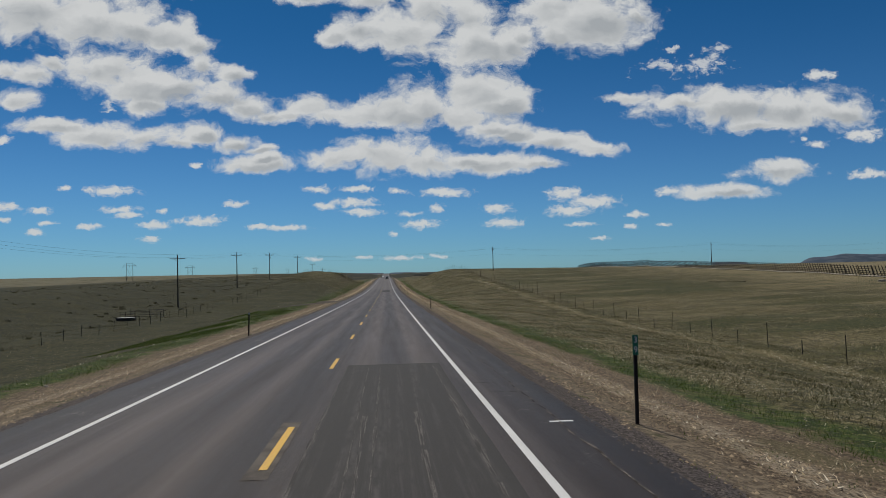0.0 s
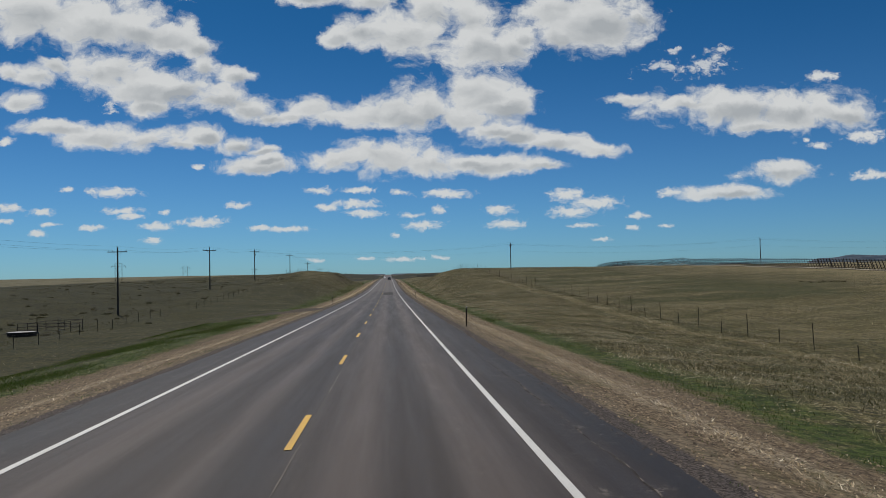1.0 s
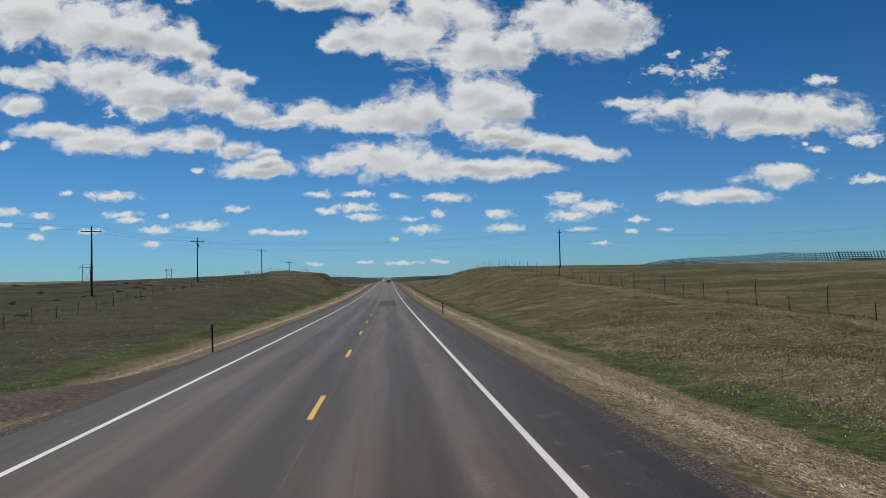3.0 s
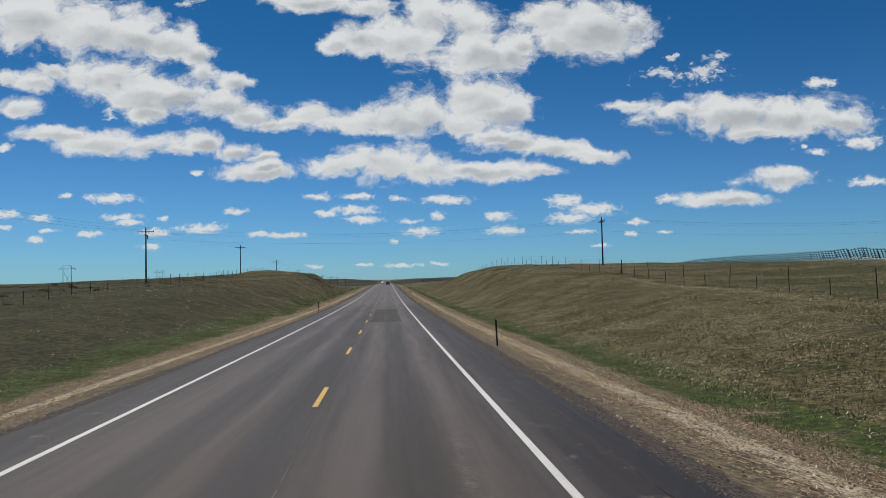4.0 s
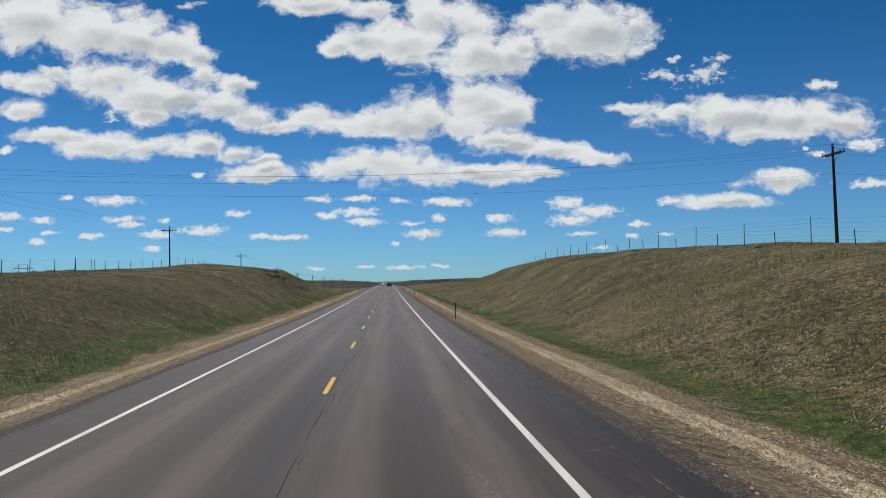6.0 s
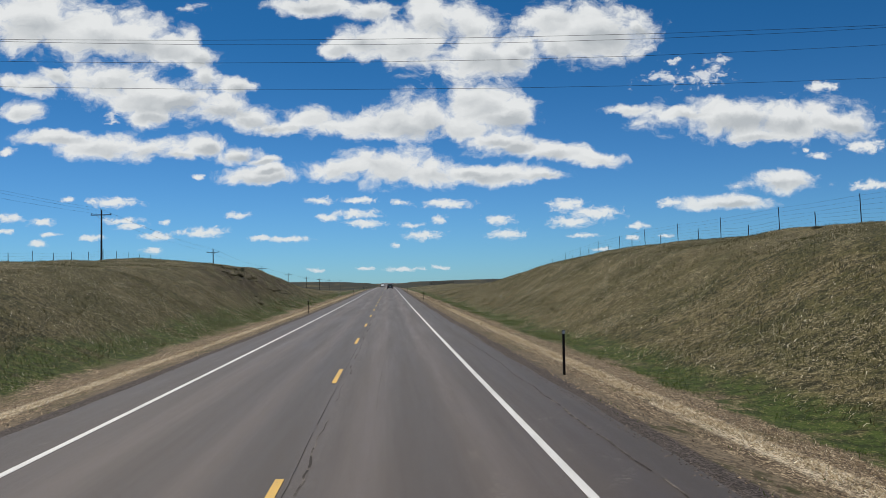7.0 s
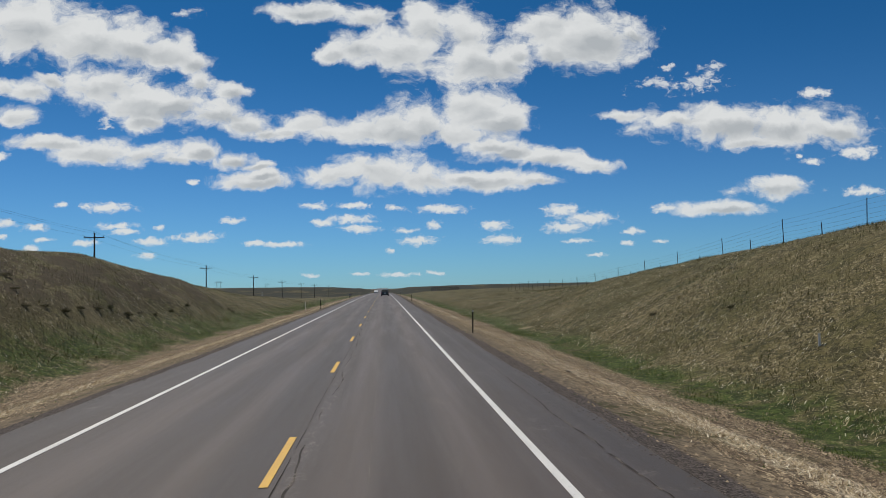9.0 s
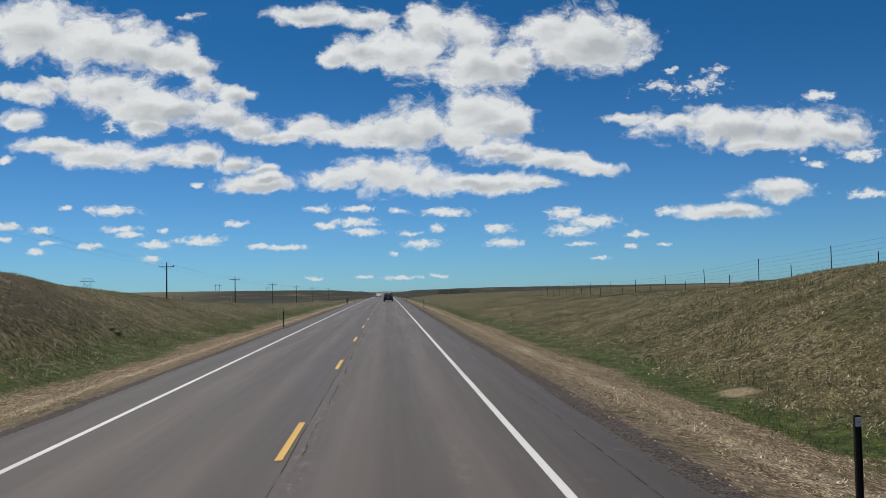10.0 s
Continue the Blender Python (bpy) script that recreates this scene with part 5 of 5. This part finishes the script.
# ---- brush, stones ----
def sage_bush(seed, size):
    """A low woody shrub: forked stems and many small leaf sprigs with gaps."""
    rb = np.random.RandomState(seed)
    ob = thing("sagebrush", 0, 0, 0, "low grey-green sagebrush shrub on the dry grass slope", "shrub", "sagebrush shrubs")
    bm = bmesh.new()
    for _ in range(9):
        a, out = rb.uniform(0, 2 * math.pi), rb.uniform(0.25, 0.75) * size
        mid = (math.cos(a) * out * 0.45, math.sin(a) * out * 0.45, size * rb.uniform(0.2, 0.35))
        tip = (math.cos(a) * out, math.sin(a) * out, size * rb.uniform(0.35, 0.8))
        add_rod(bm, (0, 0, -0.05), mid, 0.016 * size, 0.010 * size, 5)
        add_rod(bm, mid, tip, 0.014 * size, 0.006 * size, 5)
    tagged(part("stems", bm, M_WOOD, ob), kind="stuff")
    vs, n = [], 760
    lobes = [(rb.normal(0, 0.22), rb.normal(0, 0.22), rb.uniform(0.25, 0.42)) for _ in range(6)]
    for _ in range(n):
        lx, ly, lr = lobes[rb.randint(len(lobes))]
        d = rb.normal(0, 1, 3)
        d[2] = abs(d[2])
        d /= np.linalg.norm(d)
        c = (np.array([lx, ly, 0.0]) + d * lr * rb.uniform(0.55, 1.05) * np.array([1, 1, 1.15])) * size
        d = d + rb.normal(0, 0.6, 3)
        e = rb.normal(0, 1, 3)
        d, e = d / np.linalg.norm(d) * 0.11 * size, e / np.linalg.norm(e) * 0.035 * size
        vs += [c - e, c + e, c + d]
    me = quick_mesh("leaves", np.array(vs), np.arange(3 * n).reshape(-1, 3), M_SAGE)
    lv = new("leaves", me)
    lv.parent = ob
    return ob


bushes = [sage_bush(11 + k, 1.0) for k in range(4)]
placed = [False] * 4
rb = np.random.RandomState(21)
bush_spots = []
# the broken western cut
bush_spots += [(-20.2, 348.4, 0.32), (-18.6, 346.2, 0.40), (-19.1, 345.3, 0.32), (-18.5, 349.9, 0.60), (-18.3, 350.5, 0.48), (-17.8, 352.7, 0.48), (-17.8, 354.1, 0.40), (-17.9, 357.0, 0.44), (-17.8, 358.0, 0.36), (-19.7, 358.6, 0.48), (-20.2, 361.2, 0.40), (-20.1, 355.6, 0.40), (-21.3, 352.1, 0.32), (-20.2, 351.2, 0.28), (-15.7, 355.4, 0.24), (-15.6, 357.4, 0.28), (-15.4, 359.3, 0.32), (-15.7, 362.1, 0.28), (-15.7, 364.6, 0.32), (-15.7, 366.9, 0.32), (-15.2, 368.4, 0.36), (-15.2, 370.9, 0.32), (-14.9, 373.5, 0.32), (-15.1, 378.1, 0.28), (-15.2, 383.5, 0.28), (-14.5, 399.3, 0.32), (-15.0, 399.7, 0.24), (-14.4, 341.1, 0.32), (-14.2, 341.5, 0.28), (-15.1, 346.3, 0.20), (-15.5, 345.6, 0.20), (-15.5, 344.5, 0.20), (-17.2, 355.0, 0.24), (-16.8, 356.7, 0.20), (-17.8, 346.6, 0.24), (-18.5, 344.6, 0.24), (-19.4, 344.5, 0.28)]
for _ in range(210):                                  # sage flats to the west
    v = rb.uniform(0, 1)
    bush_spots.append((-33 - 50 * v + rb.normal(0, 2), 60 + 270 * rb.uniform(0, 1) + 14 * math.sin(v * 9), rb.uniform(0.35, 0.8)))
for _ in range(12):                                   # a dark line of low brush in the eastern field
    bush_spots.append((rb.uniform(72.0, 79.5), rb.uniform(158.5, 162.5), rb.uniform(0.3, 0.55)))
for _ in range(60):                                   # scattered clumps on its rise
    bush_spots.append((rb.uniform(48, 96), rb.uniform(190, 330), rb.uniform(0.15, 0.35)))
for _ in range(16):                                   # brush on the western crest
    bush_spots.append((rb.uniform(-31.5, -29.5), rb.uniform(205, 300), rb.uniform(0.3, 0.6)))
bush_spots += [(28.4, 293.0, 0.4), (28.0, 265.0, 0.35), (28.8, 272.0, 0.3), (15.9, 357.4, 0.4), (17.0, 350.6, 0.34), (27.5, 350.0, 0.35), (28.2, 338.0, 0.3)]
for n_, (x, y, s) in enumerate(bush_spots):
    s *= 1.5 if n_ < 37 else 1.0
    k = rb.randint(4)
    m = pose(x, y, float(ground(x, y)) - 0.08 * s, 0, 0, rb.uniform(0, 360)) @ Matrix.Diagonal((s * 1.35, s * 1.35, s * rb.uniform(0.75, 1.1), 1))
    if not placed[k]:
        bushes[k].matrix_basis, placed[k] = m, True
    else:
        c = copy_thing(bushes[k], m)
        c.matrix_basis = m


def stone(seed, size):
    bm = bmesh.new()
    bmesh.ops.create_icosphere(bm, subdivisions=2, radius=size)
    for v in bm.verts:
        v.co *= 1 + 0.35 * noise.noise(v.co * (1.6 / size) + Vector((seed, 0, 0)))
        v.co.z *= 0.6
    return bm


for k, (x, y, s) in enumerate(((9.6, 109.0, 0.13), (9.9, 109.8, 0.10), (10.3, 110.5, 0.12), (98.0, 142.0, 0.6), (99.3, 143.0, 0.5), (-11.0, 29.0, 0.09), (-12.3, 166.0, 0.1), (13.2, 386.0, 0.12), (7.4, 342.0, 0.09), (6.9, 309.0, 0.1))):
    ob = part("stone", stone(k * 3.7, s), M_ROCK)
    ob.matrix_basis = pose(x, y, float(ground(x, y)) + s * 0.2, 0, 0, 40 * k)
    tagged(ob, "pale weathered field stone lying on the grass", "stone", "field stones")


# ---- grass and straw ----
def scatter(name, n, seed, xs, ys, keep, tall, wide, lean, mat, label):
    """Single blades rooted in the ground, thinned by the function keep."""
    r = np.random.RandomState(seed)
    x, y = r.uniform(*xs, n), r.uniform(*ys, n)
    ok = r.uniform(0, 1, n) < keep(x, y)
    x, y = x[ok], y[ok]
    n = len(x)
    z = ground(x, y)
    h = r.uniform(*tall, n) * (0.75 + 0.5 * np.sin(x * 0.9 + 1.3 * np.sin(y * 0.31)) ** 2)
    w = r.uniform(*wide, n)
    a, b = r.uniform(0, 2 * math.pi, n), r.uniform(0, 2 * math.pi, n)
    tip = r.uniform(*lean, n)
    sx, sy = (ground(x + 0.15, y) - z) / 0.15, (ground(x, y + 0.15) - z) / 0.15
    flat = tip > 1.0
    a = np.where(flat, b + math.pi / 2, a)
    root = np.stack([x, y, z + np.where(flat, 0.012, -0.01)], -1)
    off = np.stack([np.cos(a) * w, np.sin(a) * w, (sx * np.cos(a) + sy * np.sin(a)) * w], -1)
    ux, uy = np.cos(b) * np.sin(tip) * h, np.sin(b) * np.sin(tip) * h
    up = np.stack([ux, uy, np.cos(tip) * h + 0.012 + sx * ux + sy * uy], -1)
    verts = np.stack([root - off, root + off, root + up], 1).reshape(-1, 3)
    ob = new(name, quick_mesh(name, verts, np.arange(3 * n).reshape(-1, 3), mat))
    return tagged(ob, label, "grass", "", "stuff")


def wander(y, k):
    return 0.5 * np.sin(y * 0.11 + k) + 0.35 * np.sin(y * 0.37 + 2 * k) + 0.25 * np.sin(y * 0.83 + 3 * k)


def clumps(x, y, k):
    return 0.5 + 0.5 * np.sin(x * 1.1 + k + 1.7 * np.sin(y * 0.43 + k)) * np.sin(y * 0.9 + 1.3 * np.sin(x * 0.5))


def drifts(x, y, size, seed):
    """Smooth random patches of about that size in metres, 0 to 1, of two octaves."""
    total = 0.0
    for o, weight in ((1.0, 0.65), (0.37, 0.35)):
        u, v = x / (size * o), y / (size * o)
        iu, iv = np.floor(u), np.floor(v)
        fu, fv = u - iu, v - iv
        fu, fv = fu * fu * (3 - 2 * fu), fv * fv * (3 - 2 * fv)

        def lattice(a, b):
            h = np.sin(a * 127.1 + b * 311.7 + seed * 17.3) * 43758.5453
            return h - np.floor(h)
        low = lattice(iu, iv) * (1 - fu) + lattice(iu + 1, iv) * fu
        high = lattice(iu, iv + 1) * (1 - fu) + lattice(iu + 1, iv + 1) * fu
        total = total + weight * (low * (1 - fv) + high * fv)
    return total


def off_anthill(x, y):
    return np.clip(np.hypot(x - 12.2, (y - 375.4) * 0.75) / 0.9 - 0.4, 0, 1)


def swathe(x, y, size, seed, low, high):
    return smooth(drifts(x, y, size, seed), low, high)


def fade(y):
    return np.clip((520 - y) / 160, 0.15, 1.0)


def off_lane(x, y):
    """0 on the gravel lane that leaves westwards, else 1."""
    a = np.abs(x)
    half = 5.0 - 3.6 * smooth(a, 5.5, 11.0)
    on = (x < 0) * (np.abs(y - (134.5 - 0.95 * a)) < half) * (a < 17.5)
    return 1.0 - on


def stalks(name, tufts, each, seed, xs, ys, keep, length, wide, heading, spread, mat, label):
    """Tufts of long dead stalks, bent over by the wind: each stalk is a strip with a knee."""
    r = np.random.RandomState(seed)
    x, y = r.uniform(*xs, tufts), r.uniform(*ys, tufts)
    ok = r.uniform(0, 1, tufts) < keep(x, y)
    x, y = x[ok], y[ok]
    way = heading + r.normal(0, spread, len(x)) + 0.5 * np.sin(y * 0.07 + x * 0.2)
    x, y, way = np.repeat(x, each), np.repeat(y, each), np.repeat(way, each)
    n = len(x)
    x, y, way = x + r.normal(0, 0.3, n), y + r.normal(0, 0.4, n), way + r.normal(0, 0.5, n)
    z = ground(x, y)
    l, w, up = r.uniform(*length, n), r.uniform(*wide, n), r.uniform(0.25, 0.8, n)
    fx, fy = np.cos(way), np.sin(way)
    side_ = np.stack([-fy * w, fx * w, 0 * w], -1)
    root = np.stack([x, y, z - 0.01], -1)
    kx, ky = x + fx * l * 0.45 * np.cos(up), y + fy * l * 0.45 * np.cos(up)
    knee = np.stack([kx, ky, ground(kx, ky) + l * 0.45 * np.sin(up)], -1)
    ex, ey = kx + fx * l * 0.55, ky + fy * l * 0.55
    tip = np.stack([ex, ey, ground(ex, ey) + l * r.uniform(0.02, 0.25, n)], -1)
    verts = np.stack([root - side_, root + side_, knee + side_, knee - side_, tip], 1).reshape(-1, 3)
    q = np.arange(n)[:, None] * 5
    tris_ = np.stack([q + np.array([0, 1, 2]), q + np.array([0, 2, 3]), q + np.array([3, 2, 4])], 1).reshape(-1, 3)
    return tagged(new(name, quick_mesh(name, verts, tris_, mat)), label, "grass", "", "stuff")


for s, k in ((1, 0.0), (-1, 2.0)):
    def span(a, b):
        return (a, b) if s > 0 else (-b, -a)
    # fewer pale blades on the west: lush ground, and cloud shade imitated by thinning
    lush_shade_keep = (lambda y: 1 - 0.92 * (1 - smooth(y, 185, 270))) if s < 0 else (lambda y: 1.0)
    scatter("dry_grass", 400000, 31 + s, span(11.8, 32.0), (-2, 500), lambda x, y: fade(y) * off_lane(x, y) * off_anthill(x, y) * lush_shade_keep(y) * (0.12 + 0.88 * swathe(x, y, 2.2, 5, 0.34, 0.62)) * np.clip((np.abs(x) - 11.0 - wander(y, k)) / 1.5, 0, 1),
            (0.06, 0.22), (0.008, 0.018), (0.3, 1.3), M_DRY, "dry tan and olive prairie grass on the banks")
    scatter("green_grass", 300000, 41 + s, span(9.2, 15.2), (-2, 500), lambda x, y: fade(y) * off_lane(x, y) * (0.1 + 0.9 * swathe(x, y * 0.6, 2.0, 3, 0.32, 0.6)) * np.clip(1.5 - np.abs(np.abs(x) - (11.0 if s > 0 else 12.4) - wander(y, k) * 0.6) / (0.75 if s > 0 else 1.2), 0, 1),
            (0.04, 0.12), (0.006, 0.012), (0.2, 1.2), M_GREEN, "fresh green grass in the roadside ditch")
    scatter("straw", 700000, 51 + s, span(6.0, 12.5), (-2, 480), lambda x, y: fade(y) * off_lane(x, y) * (0.45 + 0.55 * smooth(y, 50, 130) if s > 0 else 0.12 + 0.55 * smooth(y, 140, 220)) * (0.15 + 0.85 * swathe(x * 1.4, y * 0.6, 1.6, 7, 0.36, 0.66)) * np.clip(1.7 - np.abs(np.abs(x) - (8.6 if s > 0 else 8.7) - wander(y, k) * 0.5) / (1.15 if s > 0 else 1.3), 0, 1),
            (0.035, 0.115), (0.004, 0.0085), (0.95, 1.5), M_STRAW, "pale straw mulch strewn over the verge")
    scatter("straw_windrow", 420000, 101 + s, span(6.8, 9.8), (-2, 470), lambda x, y: fade(y) * off_lane(x, y) * (0.12 + 0.88 * smooth(y, 150, 200) * (1 - smooth(y, 322, 345)) if s > 0 else 0.04 + 0.36 * smooth(y, 150, 220)) * np.clip(1.25 - np.abs(np.abs(x) - (8.0 if s > 0 else 7.7) - wander(y, k) * 0.1) / 0.5, 0.0, 1) ** 1.5,
            (0.05, 0.15), (0.010, 0.022), (1.1, 1.5), M_CHIP, "dense strip of pale chopped straw on the verge")
    scatter("verge_tufts", 60000, 61 + s, span(5.7, 9.0), (-2, 480), lambda x, y: fade(y) * off_lane(x, y) * np.clip(clumps(x * 2.4, y * 1.9, k) * 3 - 2.1, 0, 1),
            (0.03, 0.08), (0.005, 0.010), (0.3, 1.2), M_GREEN, "small weeds and grass tufts in the gravel verge")
    stalks("dead_stalks", 78000 if s > 0 else 70000, 7, 91 + s, span(11.9, 30.0), (-2, 460),
           lambda x, y: fade(y) * off_lane(x, y) * off_anthill(x, y) * lush_shade_keep(y) * np.clip(1.25 - (np.abs(x) - 12.0) / 9.0, 0.3, 1) * (0.04 + 0.96 * swathe(x * 0.7 + y * 0.35, y * 0.8 - x * 0.5, 2.6, 9, 0.38, 0.64)),
           (0.07, 0.24), (0.006, 0.012), -0.7 if s > 0 else -2.4, 0.8, M_STALK, "pale wind-bent dead grass stalks in tufts on the banks")
stalks("straw_drift", 1300, 12, 97, (27.3, 29.6), (30, 225), lambda x, y: np.clip(1.3 - np.abs(x - 28.3 - 0.5 * wander(y, 1.0)) / 0.8, 0, 1), (0.15, 0.4), (0.008, 0.014), -1.2, 0.9, M_STALK, "pale straw drifted against the foot of the wire fence")
scatter("meadow_grass", 150000, 75, (-21, -12.5), (58, 130), lambda x, y: off_lane(x, y) * np.clip(clumps(x * 0.4, y * 0.25, 3) * 1.8 - 0.4, 0, 1), (0.05, 0.16), (0.006, 0.012), (0.2, 1.1), M_GREEN, "lush green grass in the low western meadow")
scatter("prairie_grass", 230000, 71, (33, 112), (20, 420), lambda x, y: np.clip(1.2 - (np.abs(x) - 33) / 90, 0.2, 1) * (0.1 + 0.9 * swathe(x, y, 5.0, 2, 0.4, 0.62)), (0.08, 0.24), (0.010, 0.022), (0.3, 1.2), M_DRY, "dry grass over the eastern field")
scatter("sage_grass", 230000, 72, (-95, -31), (30, 480), lambda x, y: np.clip(1.2 - (np.abs(x) - 31) / 80, 0.2, 1) * (0.06 + 0.94 * swathe(x, y, 4.0, 4, 0.42, 0.62)), (0.08, 0.26), (0.016, 0.036), (0.3, 1.1), M_SAGE, "dark sage and grass over the western flats")
# loose gravel along the pavement's edges, clods and chips on the verge
def island_mix(name, dark, light, rough=0.9):
    m, t, b = material(name, rough)
    r = node(t, "ShaderNodeNewGeometry").outputs["Random Per Island"]
    link(t, blend(t, r, dark, light), b.inputs["Base Color"])
    return m


def lumps_of(name, x, y, size, low, mat, label, seed):
    """Small angular lumps with three uneven sides, lying on the ground or the pavement."""
    r = np.random.RandomState(seed)
    n = len(x)
    z = np.maximum(ground(x, y), np.where((x < 5.2) & (x > -5.06), road_z(y), -99))
    ang = r.uniform(0, 2 * math.pi, n)
    ring = [np.stack([x + size * r.uniform(0.6, 1.3, n) * np.cos(ang + q), y + size * r.uniform(0.6, 1.3, n) * np.sin(ang + q), z - 0.003], -1) for q in (0, 2.1, 4.2)]
    top = np.stack([x + size * 0.3 * np.cos(ang + 1), y + size * 0.3 * np.sin(ang + 1), z + size * r.uniform(*low, n)], -1)
    verts = np.stack(ring + [top], 1).reshape(-1, 3)
    b4 = np.arange(n)[:, None] * 4
    tris = np.stack([b4 + np.array([0, 1, 3]), b4 + np.array([1, 2, 3]), b4 + np.array([2, 0, 3])], 1).reshape(-1, 3)
    return tagged(new(name, quick_mesh(name, verts, tris, mat)), label, "gravel", "", "stuff")


rg = np.random.RandomState(81)
n = 95000
gx = np.where(rg.uniform(0, 1, n) < 0.66, 5.0 + np.abs(rg.normal(0.45, 0.42, n)), -4.9 - np.abs(rg.normal(0.4, 0.4, n)))
lumps_of("gravel", gx, rg.uniform(0, 440, n), rg.uniform(0.008, 0.028, n), (0.35, 0.8), island_mix("loose_gravel", (0.022, 0.018, 0.016), (0.16, 0.132, 0.115)), "loose brown gravel along the pavement edge", 82)
n = 125000
gx, gy = rg.uniform(5.8, 10.2, n) * np.where(rg.uniform(0, 1, n) < 0.55, 1, -1), rg.uniform(0, 430, n)
ok = (rg.uniform(0, 1, n) < 0.15 + 0.85 * swathe(gx * 1.3, gy * 0.7, 1.4, 12, 0.36, 0.6)) & (off_lane(gx, gy) > 0.5)
gx, gy = gx[ok], gy[ok]
lumps_of("clods", gx, gy, rg.uniform(0.012, 0.045, len(gx)), (0.5, 0.95), island_mix("dry_clods", (0.030, 0.021, 0.014), (0.38, 0.295, 0.195)), "dry brown clods and bark chips on the verge", 83)


# ---- cracks that run across the shoulder ----
rr = random.Random(44)
for xa, ya, xb, yb, wide in ((3.72, 359.9, 4.87, 354.6, 0.25), (3.85, 189.45, 4.71, 188.6, 0.024), (3.68, 17.93, 4.62, 17.5, 0.022), (3.87, 16.28, 4.54, 16.12, 0.026), (3.67, 97.93, 4.45, 97.8, 0.026), (4.04, 100.7, 4.62, 100.57, 0.02), (4.5, 192.3, 4.78, 192.22, 0.05)):
    bm, prev = bmesh.new(), None
    for k in range(24):
        u = k / 23
        x, y = xa + (xb - xa) * u, ya + (yb - ya) * u + rr.uniform(-0.4, 0.4) * wide
        w = rr.uniform(0.35, 1.2) * wide
        z = float(road_z(y)) + 0.0065
        row = [bm.verts.new((x, y - w, z)), bm.verts.new((x, y + w, z))]
        if prev:
            bm.faces.new((prev[0], row[0], row[1], prev[1]))
        prev = row
    part("sealed_joint", bm, M_SCAR if wide < 0.1 else M_SEAL, road, "pale sealed crack across the shoulder")
for y in (12.5,):
    bm = bmesh.new()
    add_box(bm, 4.37, 4.78, y - 0.05, y + 0.05, float(road_z(y)) - 0.004, float(road_z(y)) + 0.006, 0.002)
    part("survey_mark", bm, M_EDGE, road, "short white paint mark on the shoulder")
